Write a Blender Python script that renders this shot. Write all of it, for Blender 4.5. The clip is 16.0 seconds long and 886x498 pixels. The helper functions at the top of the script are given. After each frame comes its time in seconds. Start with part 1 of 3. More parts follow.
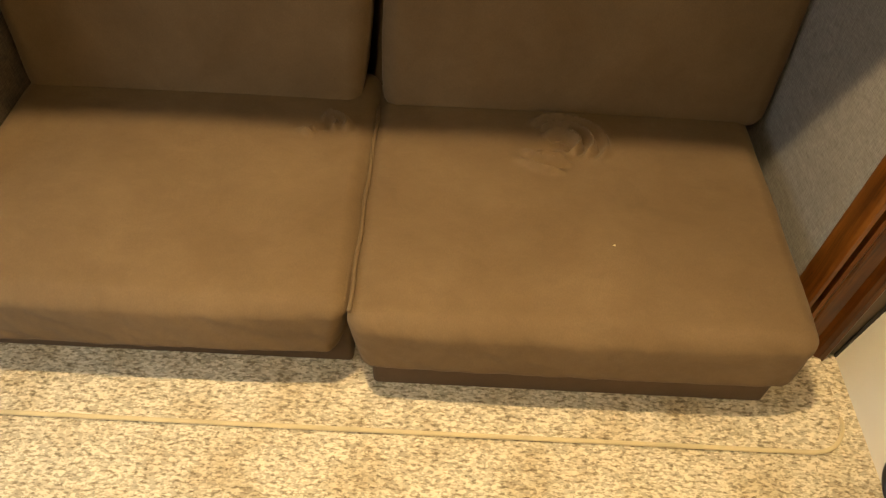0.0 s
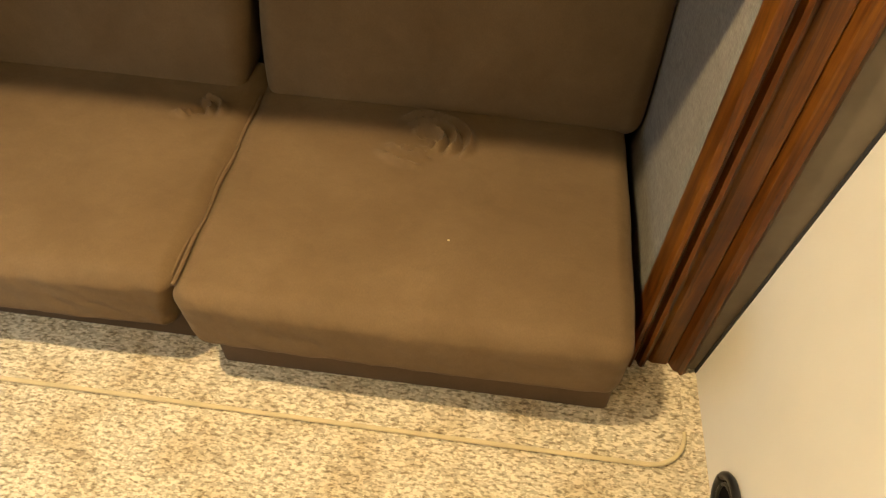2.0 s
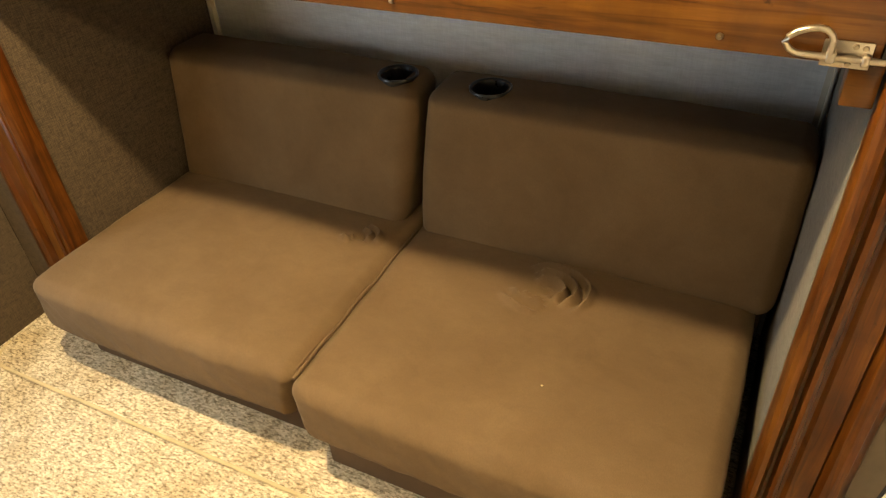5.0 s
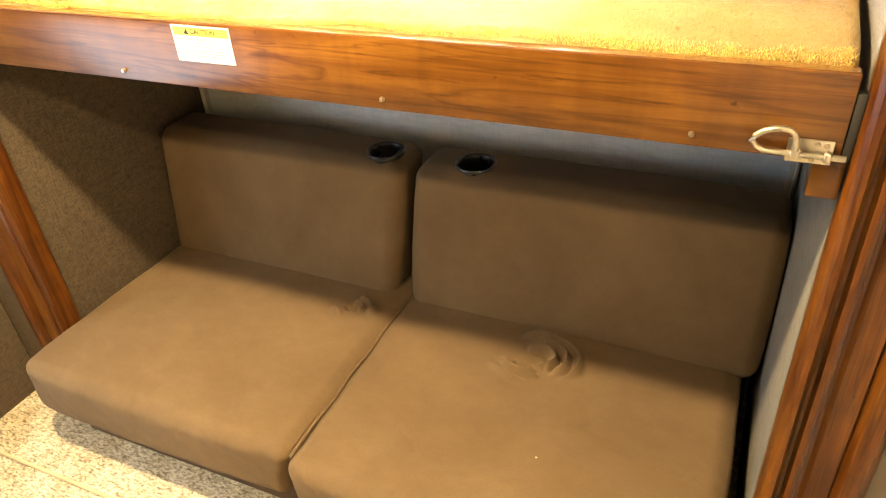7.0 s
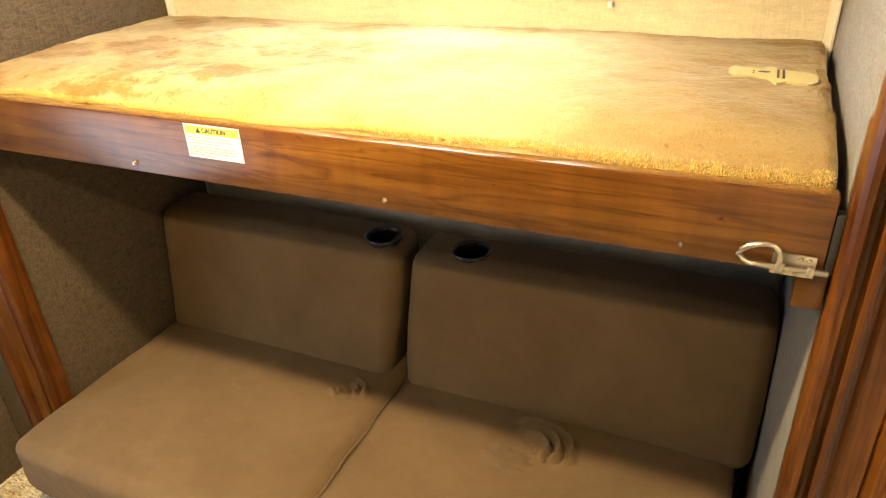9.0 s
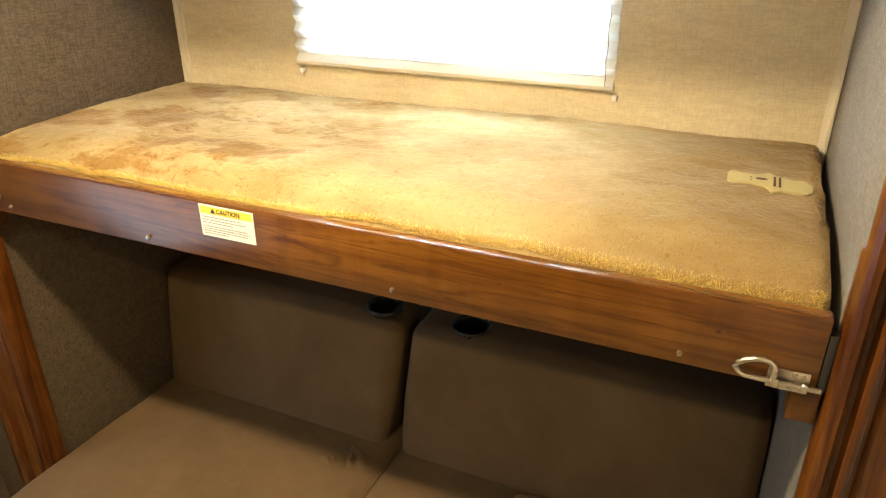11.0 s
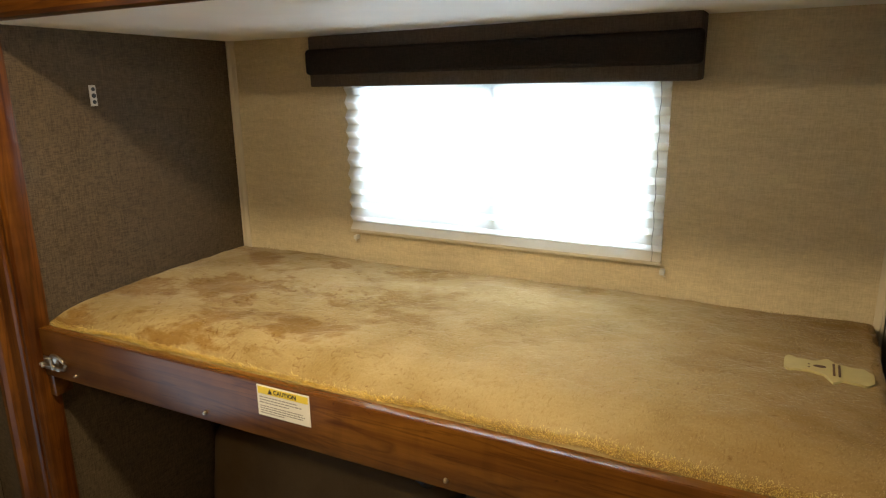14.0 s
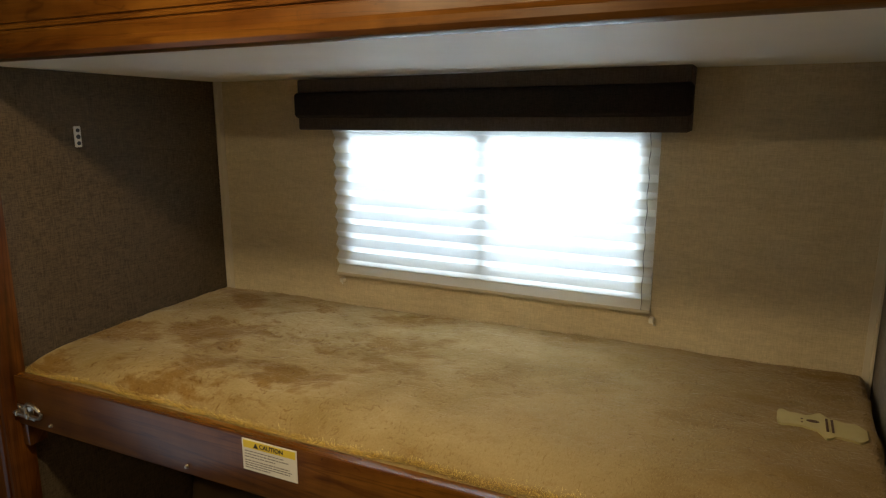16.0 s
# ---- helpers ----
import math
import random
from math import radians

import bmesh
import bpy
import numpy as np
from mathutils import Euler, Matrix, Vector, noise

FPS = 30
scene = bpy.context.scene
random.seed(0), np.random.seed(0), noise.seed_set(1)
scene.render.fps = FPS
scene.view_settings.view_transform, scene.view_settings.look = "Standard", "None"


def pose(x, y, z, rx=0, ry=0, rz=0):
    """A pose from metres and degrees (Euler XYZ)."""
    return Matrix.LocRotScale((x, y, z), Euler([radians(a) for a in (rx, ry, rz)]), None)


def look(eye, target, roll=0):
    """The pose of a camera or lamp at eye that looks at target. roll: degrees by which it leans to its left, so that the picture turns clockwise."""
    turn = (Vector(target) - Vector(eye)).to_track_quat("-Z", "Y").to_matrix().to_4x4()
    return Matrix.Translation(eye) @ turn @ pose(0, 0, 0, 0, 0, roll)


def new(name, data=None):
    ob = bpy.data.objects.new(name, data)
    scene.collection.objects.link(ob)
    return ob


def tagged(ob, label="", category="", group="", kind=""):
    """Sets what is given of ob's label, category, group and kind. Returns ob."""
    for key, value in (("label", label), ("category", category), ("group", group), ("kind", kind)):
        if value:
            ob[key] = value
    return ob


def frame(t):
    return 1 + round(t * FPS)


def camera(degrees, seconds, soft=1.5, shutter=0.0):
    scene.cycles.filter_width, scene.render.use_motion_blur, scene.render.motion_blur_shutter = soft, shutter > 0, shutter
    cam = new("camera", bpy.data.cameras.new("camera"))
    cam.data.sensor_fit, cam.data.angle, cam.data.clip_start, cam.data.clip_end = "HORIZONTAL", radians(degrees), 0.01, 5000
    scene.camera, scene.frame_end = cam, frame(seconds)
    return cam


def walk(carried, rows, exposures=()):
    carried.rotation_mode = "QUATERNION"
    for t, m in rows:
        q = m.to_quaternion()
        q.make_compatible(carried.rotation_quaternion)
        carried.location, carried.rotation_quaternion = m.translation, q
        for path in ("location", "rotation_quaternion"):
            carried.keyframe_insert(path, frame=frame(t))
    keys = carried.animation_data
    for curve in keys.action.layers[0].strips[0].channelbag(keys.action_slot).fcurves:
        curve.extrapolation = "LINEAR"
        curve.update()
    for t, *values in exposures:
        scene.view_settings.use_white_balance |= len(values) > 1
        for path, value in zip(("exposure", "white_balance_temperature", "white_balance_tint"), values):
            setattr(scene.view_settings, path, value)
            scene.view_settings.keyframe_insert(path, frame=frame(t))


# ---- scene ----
# the camera and its walk
cam = camera(64.7, 16.0, 1.25)
PATH = [
    (0, (1.034, -0.91, 1.432), (1.035, 0.356, -0.116), 2.9),
    (0.5, (1.12, -0.921, 1.427), (1.228, 0.328, -0.131), 4.9),
    (1, (1.181, -0.916, 1.428), (1.279, 0.358, -0.11), 3.6),
    (1.5, (1.315, -0.908, 1.444), (1.336, 0.342, -0.117), 3.7),
    (2, (1.453, -0.923, 1.436), (1.341, 0.355, -0.098), 2.9),
    (2.5, (1.533, -0.918, 1.435), (1.223, 0.352, -0.078), -0.6),
    (3, (1.603, -0.924, 1.436), (1.137, 0.326, -0.054), -3.1),
    (3.5, (1.642, -0.933, 1.457), (1.057, 0.351, 0.039), -3.4),
    (4, (1.67, -0.951, 1.48), (0.974, 0.369, 0.148), -4.1),
    (4.2, (1.681, -0.956, 1.481), (0.948, 0.376, 0.182), -4.4),
    (6.5, (1.67, -0.961, 1.551), (0.946, 0.514, 0.41), -4.0),
    (7, (1.67, -0.961, 1.57), (0.939, 0.533, 0.46), -4.2),
    (7.5, (1.672, -0.965, 1.587), (0.939, 0.554, 0.513), -3.9),
    (8, (1.666, -0.967, 1.603), (0.928, 0.575, 0.565), -3.7),
    (8.5, (1.665, -0.962, 1.622), (0.923, 0.604, 0.622), -3.3),
    (9, (1.661, -0.964, 1.64), (0.923, 0.629, 0.681), -2.7),
    (9.2, (1.662, -0.958, 1.647), (0.921, 0.638, 0.696), -2.6),
    (11.5, (1.635, -0.963, 1.754), (0.88, 0.705, 0.949), 0.7),
    (12, (1.632, -0.961, 1.77), (0.841, 0.717, 1.025), 0.8),
    (12.5, (1.628, -0.957, 1.793), (0.818, 0.735, 1.1), 0.7),
    (13, (1.627, -0.959, 1.81), (0.788, 0.743, 1.18), 0.2),
    (13.5, (1.619, -0.962, 1.826), (0.76, 0.751, 1.251), 0.1),
    (14, (1.609, -0.962, 1.849), (0.719, 0.753, 1.332), -1.0),
    (14.5, (1.592, -0.966, 1.861), (0.682, 0.748, 1.379), -0.9),
    (15, (1.572, -0.974, 1.876), (0.625, 0.731, 1.435), -0.8),
    (15.5, (1.563, -0.971, 1.876), (0.616, 0.739, 1.45), -0.6),
    (16, (1.574, -0.954, 1.884), (0.732, 0.808, 1.451), -0.1),
]
EXPOSURES = [(0.0, 0.93, 6500, 10), (4.2, 1.02, 6500, 10), (7.0, 1.82, 6450, 10), (8.0, 1.64, 6350, 10), (9.2, 1.14, 6250, 10), (11.5, 0.50, 6000, 10), (12.5, 0.18, 6050, 10), (13.5, -0.34, 6100, 10), (14.5, -0.94, 6200, 10), (15.5, -1.43, 6250, 10), (16.0, -1.60, 6250, 10)]
walk(cam, [(t, look(eye, target, roll)) for t, eye, target, roll in PATH], EXPOSURES)

# ---- plan (metres): slide-out bunk nook, x along the sofa, y into the nook, z up ----
W, D = 1.80, 0.735            # nook width and depth
NOOK_CEIL = 1.925
ROOM_L, ROOM_R, ROOM_F = -0.30, 2.057, -3.60   # room walls round the camera
ROOM_CEIL = 2.38
BUNK_B, BUNK_T = 1.12, 1.24   # bunk board, bottom and top
MAT_T = 1.276                 # mattress top

# ---- world and lights ----
world = bpy.data.worlds.new("sky")
scene.world = world
world.use_nodes = True
wn = world.node_tree.nodes
sky = wn.new("ShaderNodeTexSky")
sky.sky_type, sky.sun_disc = "NISHITA", False
sky.sun_elevation, sky.sun_rotation = radians(40), radians(200)
world.node_tree.links.new(sky.outputs[0], wn["Background"].inputs[0])
wn["Background"].inputs[1].default_value = 0.05


def lamp(name, kind, energy, colour, m, size=0.1, size_y=None):
    d = bpy.data.lights.new(name, kind)
    d.energy, d.color = energy, colour
    if kind == "AREA":
        d.shape = "RECTANGLE" if size_y else "DISK"
        d.size = size
        if size_y:
            d.size_y = size_y
    elif kind == "SUN":
        d.angle = radians(0.5)
    elif kind == "SPOT":
        d.spot_size, d.spot_blend, d.shadow_soft_size = radians(168), 0.12, size
    ob = new(name, d)
    ob.matrix_world = m
    return ob


WARM = (1.0, 0.75, 0.40)
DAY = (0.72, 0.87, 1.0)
lamp("sun", "SUN", 3.0, (1, 0.95, 0.88), look((3, -4, 6), (1, -1, 0)))
lamp("ceiling_lamp_light", "AREA", 36, WARM, look((0.80, -0.50, 2.33), (0.80, -0.50, 0)), 0.11)
lamp("second_lamp_light", "SPOT", 62, WARM, look((0.90, -1.40, 2.33), (0.90, -1.40, 0)), 0.045)
lamp("window_daylight", "AREA", 62, DAY, look((0.875, D + 0.24, 1.82), (0.875, D, 1.58)), 0.90, 0.42)
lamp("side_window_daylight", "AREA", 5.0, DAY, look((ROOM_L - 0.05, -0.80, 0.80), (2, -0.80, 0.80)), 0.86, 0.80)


# ---- materials ----
def ramp(nt, fac, a, b, lo=0.3, hi=0.7):
    r = nt.nodes.new("ShaderNodeValToRGB")
    r.color_ramp.elements[0].color, r.color_ramp.elements[0].position = (*a, 1), lo
    r.color_ramp.elements[1].color, r.color_ramp.elements[1].position = (*b, 1), hi
    nt.links.new(fac, r.inputs[0])
    return r.outputs[0]


def coords(nt, scale=(1, 1, 1), rot=(0, 0, 0)):
    tc, mp = nt.nodes.new("ShaderNodeTexCoord"), nt.nodes.new("ShaderNodeMapping")
    mp.inputs["Scale"].default_value = scale
    mp.inputs["Rotation"].default_value = rot
    nt.links.new(tc.outputs["Object"], mp.inputs[0])
    return mp.outputs[0]


def noise_tex(nt, vec, scale, detail=4, rough=0.55, distort=0.0):
    n = nt.nodes.new("ShaderNodeTexNoise")
    n.inputs["Scale"].default_value, n.inputs["Detail"].default_value = scale, detail
    n.inputs["Roughness"].default_value, n.inputs["Distortion"].default_value = rough, distort
    nt.links.new(vec, n.inputs["Vector"])
    return n.outputs["Fac"]


def mix(nt, a, b, fac=0.5, how="MULTIPLY"):
    m = nt.nodes.new("ShaderNodeMix")
    m.data_type, m.blend_type = "RGBA", how
    for value, slot in ((fac, 0), (a, 6), (b, 7)):
        if hasattr(value, "links"):
            nt.links.new(value, m.inputs[slot])
        elif slot:
            m.inputs[slot].default_value = (*value, 1)
        else:
            m.inputs[0].default_value = value
    return m.outputs[2]


def bump(nt, height, strength, distance, before=None):
    b = nt.nodes.new("ShaderNodeBump")
    b.inputs["Strength"].default_value, b.inputs["Distance"].default_value = strength, distance
    nt.links.new(height, b.inputs["Height"])
    if before:
        nt.links.new(before, b.inputs["Normal"])
    return b.outputs[0]


def material(name, rough=0.6, metal=0.0, spec=0.5):
    m = bpy.data.materials.new(name)
    m.use_nodes = True
    nt = m.node_tree
    p = nt.nodes["Principled BSDF"]
    p.inputs["Roughness"].default_value, p.inputs["Metallic"].default_value = rough, metal
    p.inputs["Specular IOR Level"].default_value = spec
    return m, nt, p


def plain(name, colour, rough=0.5, metal=0.0, spec=0.5, wear=0.15, scale=40):
    """A nearly even surface with faint blotches and a fine grain."""
    m, nt, p = material(name, rough, metal, spec)
    v = coords(nt)
    low = tuple(c * (1 - wear) for c in colour)
    c = ramp(nt, noise_tex(nt, v, scale * 0.15), low, colour)
    nt.links.new(c, p.inputs["Base Color"])
    r = nt.nodes.new("ShaderNodeMapRange")
    r.inputs[3].default_value, r.inputs[4].default_value = max(0, rough - 0.08), min(1, rough + 0.08)
    nt.links.new(noise_tex(nt, v, scale), r.inputs[0])
    nt.links.new(r.outputs[0], p.inputs["Roughness"])
    nt.links.new(bump(nt, noise_tex(nt, v, scale * 8), 0.15, 0.001), p.inputs["Normal"])
    return m


def linen(name, dark, light, weave=420.0, rough=0.8):
    """Wallpaper printed and embossed like woven linen: crossed threads and slubs."""
    m, nt, p = material(name, rough, 0, 0.25)
    hor = noise_tex(nt, coords(nt, (0.12, 0.12, 1)), weave, 3, 0.6)
    ver = noise_tex(nt, coords(nt, (1, 1, 0.10)), weave, 3, 0.6)
    slub = noise_tex(nt, coords(nt, (0.2, 0.2, 1)), 70, 4, 0.7)
    cross = mix(nt, ramp(nt, hor, (0, 0, 0), (1, 1, 1), 0.3, 0.7), ramp(nt, ver, (0, 0, 0), (1, 1, 1), 0.3, 0.7), 0.5, "MIX")
    base = ramp(nt, cross, dark, light, 0.15, 0.85)
    base = mix(nt, base, ramp(nt, slub, (0.78, 0.76, 0.74), (1, 1, 1), 0.3, 0.6), 0.55)
    base = mix(nt, base, ramp(nt, noise_tex(nt, coords(nt), 5), (0.88, 0.87, 0.86), (1, 1, 1)), 0.8)
    nt.links.new(base, p.inputs["Base Color"])
    nt.links.new(bump(nt, cross, 0.35, 0.0006), p.inputs["Normal"])
    return m


def wood(name, along, dark, mid, light, rough=0.30, grain=1.0):
    """Film-wrapped cherry panel: long streaks along one axis, dark veins, short knots and a satin coat."""
    m, nt, p = material(name, rough, 0, 0.28)

    def stretched(across, length):
        k = [across * grain] * 3
        k[along] = length * grain
        return coords(nt, tuple(k))
    streak = noise_tex(nt, stretched(20, 1.6), 1.3, 6, 0.62, 0.7)
    broad = noise_tex(nt, stretched(9, 0.9), 1.2, 3, 0.5, 0.8)
    fine = noise_tex(nt, stretched(190, 6), 1.5, 4, 0.7)
    wisp = noise_tex(nt, stretched(75, 5.5), 1.0, 4, 0.62, 1.0)
    vein = noise_tex(nt, stretched(14, 0.9), 1.0, 3, 0.5, 1.8)
    knots = noise_tex(nt, stretched(24, 13), 1.0, 3, 0.6, 1.2)
    flame = noise_tex(nt, stretched(3.0, 13), 1.0, 4, 0.6, 0.5)
    c = ramp(nt, streak, dark, light, 0.14, 0.74)
    c.node.color_ramp.elements.new(0.42).color = (*mid, 1)
    c = mix(nt, c, ramp(nt, broad, (0.66, 0.58, 0.50), (1.10, 1.08, 1.04), 0.34, 0.62), 0.9)
    c = mix(nt, c, ramp(nt, flame, (0.78, 0.75, 0.70), (1.12, 1.12, 1.10), 0.35, 0.65), 0.8)
    c = mix(nt, c, ramp(nt, fine, (0.72, 0.65, 0.58), (1, 1, 1), 0.3, 0.6), 0.5)
    r = ramp(nt, vein, (1, 1, 1), (1, 1, 1), 0.47, 0.53)
    e = r.node.color_ramp.elements.new(0.50)
    e.color = (0.40, 0.30, 0.22, 1)
    c = mix(nt, c, r, 0.6)
    c = mix(nt, c, ramp(nt, wisp, (0.34, 0.24, 0.17), (1, 1, 1), 0.31, 0.38), 0.55)
    c = mix(nt, c, ramp(nt, knots, (0.26, 0.17, 0.12), (1, 1, 1), 0.25, 0.32), 0.8)
    nt.links.new(c, p.inputs["Base Color"])
    p.inputs["Coat Weight"].default_value, p.inputs["Coat Roughness"].default_value = 0.22, 0.20
    nt.links.new(bump(nt, fine, 0.12, 0.0005), p.inputs["Normal"])
    return m


def suede(name, dark, light):
    """Brushed microfibre upholstery: nap clouds at two sizes, fine crumple and a fine weave."""
    m, nt, p = material(name, 0.9, 0, 0.15)
    v = coords(nt)
    c = ramp(nt, noise_tex(nt, v, 4, 5, 0.62, 0.4), dark, light, 0.25, 0.75)
    c = mix(nt, c, ramp(nt, noise_tex(nt, coords(nt, (1, 1.6, 1), (0, 0, 0.4)), 17, 5, 0.65, 0.6), (0.90, 0.89, 0.87), (1.03, 1.03, 1.02), 0.3, 0.68), 0.8)
    weave = noise_tex(nt, coords(nt, (1, 0.35, 0.35)), 700, 2)
    c = mix(nt, c, ramp(nt, weave, (0.76, 0.76, 0.76), (1, 1, 1)), 0.6)
    nt.links.new(c, p.inputs["Base Color"])
    p.inputs["Sheen Weight"].default_value, p.inputs["Sheen Roughness"].default_value = 0.05, 0.45
    p.inputs["Sheen Tint"].default_value = (1.0, 0.88, 0.75, 1)
    b = bump(nt, noise_tex(nt, v, 14, 5, 0.6, 0.5), 0.13, 0.005)
    b = bump(nt, noise_tex(nt, v, 60, 3), 0.12, 0.002, b)
    nt.links.new(bump(nt, weave, 0.3, 0.0006, b), p.inputs["Normal"])
    return m


def carpet_mat(name):
    """Short looped carpet: beige tufts with dark grey and brown flecks."""
    m, nt, p = material(name, 0.95, 0, 0.1)
    tuft = nt.nodes.new("ShaderNodeTexVoronoi")
    tuft.inputs["Scale"].default_value = 1.0
    nt.links.new(coords(nt, (125, 200, 160)), tuft.inputs["Vector"])
    fleck = noise_tex(nt, coords(nt, (62, 150, 110)), 1.0, 3, 0.65)
    sep = nt.nodes.new("ShaderNodeSeparateColor")
    nt.links.new(tuft.outputs["Color"], sep.inputs[0])
    c = ramp(nt, sep.outputs[0], (0.38, 0.33, 0.24), (0.66, 0.58, 0.43), 0.1, 0.8)
    c = mix(nt, c, ramp(nt, fleck, (0.38, 0.34, 0.27), (1, 1, 1), 0.37, 0.50), 0.85)
    c = mix(nt, c, ramp(nt, noise_tex(nt, coords(nt), 7, 4), (0.70, 0.62, 0.50), (1, 1, 1), 0.33, 0.56), 0.7)
    nt.links.new(c, p.inputs["Base Color"])
    b = bump(nt, tuft.outputs["Distance"], -0.8, 0.004)
    nt.links.new(bump(nt, fleck, 0.4, 0.004, b), p.inputs["Normal"])
    return m


def plush_mat(name):
    """Beige plush: nap brushed in crisp-edged patches, small dimples, short fibre grain."""
    m, nt, p = material(name, 0.95, 0, 0.1)
    v = coords(nt)
    nap = noise_tex(nt, coords(nt, (1, 1.4, 1)), 3.5, 5, 0.55, 0.6)
    patch = noise_tex(nt, coords(nt, (1, 1.5, 1), (0, 0, 0.5)), 5.5, 6, 0.62, 0.15)
    dimple = noise_tex(nt, coords(nt, (1, 1.8, 1)), 22, 3, 0.6, 1.4)
    fibre = noise_tex(nt, coords(nt, (1, 0.6, 1)), 300, 3, 0.7)
    c = ramp(nt, nap, (0.312, 0.226, 0.094), (0.440, 0.342, 0.178), 0.35, 0.62)
    # most of the brushing lies towards one end
    sx = nt.nodes.new("ShaderNodeSeparateXYZ")
    nt.links.new(v, sx.inputs[0])
    worn = nt.nodes.new("ShaderNodeMapRange")
    for slot, value in ((1, -0.35), (2, 0.35), (3, 0.95), (4, 0.22)):
        worn.inputs[slot].default_value = value
    nt.links.new(sx.outputs[0], worn.inputs[0])
    c = mix(nt, c, ramp(nt, patch, (0.62, 0.48, 0.25), (1, 1, 1), 0.42, 0.50), worn.outputs[0])
    c = mix(nt, c, ramp(nt, dimple, (0.62, 0.52, 0.40), (1, 1, 1), 0.27, 0.33), 0.8)
    # the colour darkens towards the east end, its edge broken by nap noise
    eastward = nt.nodes.new("ShaderNodeMath")
    eastward.operation = "MULTIPLY_ADD"
    nt.links.new(nap, eastward.inputs[0])
    eastward.inputs[1].default_value = 0.5
    nt.links.new(sx.outputs[0], eastward.inputs[2])
    c = mix(nt, c, ramp(nt, eastward.outputs[0], (1, 1, 1), (0.62, 0.53, 0.40), 0.70, 1.10), 0.7)
    # short scratch-like partings of the pile
    dash = noise_tex(nt, coords(nt, (50, 45, 1), (0, 0, 0.35)), 1.0, 3, 0.6, 1.6)
    c = mix(nt, c, ramp(nt, dash, (0.62, 0.50, 0.36), (1, 1, 1), 0.33, 0.41), worn.outputs[0])
    tick = noise_tex(nt, coords(nt, (230, 60, 1), (0, 0, -0.2)), 1.0, 2, 0.6, 1.2)
    c = mix(nt, c, ramp(nt, tick, (0.60, 0.48, 0.34), (1, 1, 1), 0.33, 0.40), 0.4)
    c = mix(nt, c, ramp(nt, fibre, (0.74, 0.70, 0.62), (1, 1, 1), 0.3, 0.65), 0.6)
    nt.links.new(c, p.inputs["Base Color"])
    p.inputs["Sheen Weight"].default_value, p.inputs["Sheen Roughness"].default_value = 0.42, 0.30
    p.inputs["Sheen Tint"].default_value = (1.0, 0.97, 0.92, 1)
    b = bump(nt, patch, 0.45, 0.006)
    b = bump(nt, dimple, 0.4, 0.005, b)
    b = bump(nt, dash, 0.55, 0.004, b)
    nt.links.new(bump(nt, fibre, 0.22, 0.0015, b), p.inputs["Normal"])
    return m


def fibre_mat(name, dark, light):
    """Fine pile fibres, half letting light through."""
    m = bpy.data.materials.new(name)
    m.use_nodes = True
    nt = m.node_tree
    nt.nodes.remove(nt.nodes["Principled BSDF"])
    a, b = (nt.nodes.new("ShaderNodeBsdf" + k) for k in ("Diffuse", "Translucent"))
    col = ramp(nt, noise_tex(nt, coords(nt), 60, 3), dark, light)
    mx = nt.nodes.new("ShaderNodeMixShader")
    nt.links.new(col, a.inputs[0])
    nt.links.new(col, b.inputs[0])
    nt.links.new(a.outputs[0], mx.inputs[1])
    nt.links.new(b.outputs[0], mx.inputs[2])
    nt.links.new(mx.outputs[0], nt.nodes["Material Output"].inputs[0])
    return m


def blind_mat(name):
    """Thin pleated paper cloth that lets daylight through."""
    m = bpy.data.materials.new(name)
    m.use_nodes = True
    nt = m.node_tree
    nt.nodes.remove(nt.nodes["Principled BSDF"])
    a, b, x = (nt.nodes.new("ShaderNodeBsdf" + k) for k in ("Diffuse", "Translucent", "Transparent"))
    col = ramp(nt, noise_tex(nt, coords(nt, (1, 1, 6)), 300, 2), (0.83, 0.82, 0.78), (0.92, 0.92, 0.89))
    nt.links.new(col, a.inputs[0])
    nt.links.new(col, b.inputs[0])
    mx = nt.nodes.new("ShaderNodeMixShader")
    mx.inputs[0].default_value = 0.38
    nt.links.new(a.outputs[0], mx.inputs[1])
    nt.links.new(b.outputs[0], mx.inputs[2])
    my = nt.nodes.new("ShaderNodeMixShader")
    my.inputs[0].default_value = 0.02
    nt.links.new(mx.outputs[0], my.inputs[1])
    nt.links.new(x.outputs[0], my.inputs[2])
    nt.links.new(my.outputs[0], nt.nodes["Material Output"].inputs[0])
    return m


def screen_mat(name):
    """Fine woven mesh: mostly open, dark threads."""
    m = bpy.data.materials.new(name)
    m.use_nodes = True
    nt = m.node_tree
    p, x, mx = nt.nodes["Principled BSDF"], nt.nodes.new("ShaderNodeBsdfTransparent"), nt.nodes.new("ShaderNodeMixShader")
    p.inputs["Base Color"].default_value, p.inputs["Roughness"].default_value = (0.04, 0.04, 0.045, 1), 0.8
    mx.inputs[0].default_value = 0.14
    nt.links.new(x.outputs[0], mx.inputs[1])
    nt.links.new(p.outputs[0], mx.inputs[2])
    nt.links.new(mx.outputs[0], nt.nodes["Material Output"].inputs[0])
    return m


def glass_mat(name, tint):
    m = bpy.data.materials.new(name)
    m.use_nodes = True
    nt = m.node_tree
    p = nt.nodes["Principled BSDF"]
    p.inputs["Transmission Weight"].default_value = 1.0
    p.inputs["Base Color"].default_value = (*tint, 1)
    p.inputs["Roughness"].default_value, p.inputs["IOR"].default_value = 0.02, 1.45
    return m


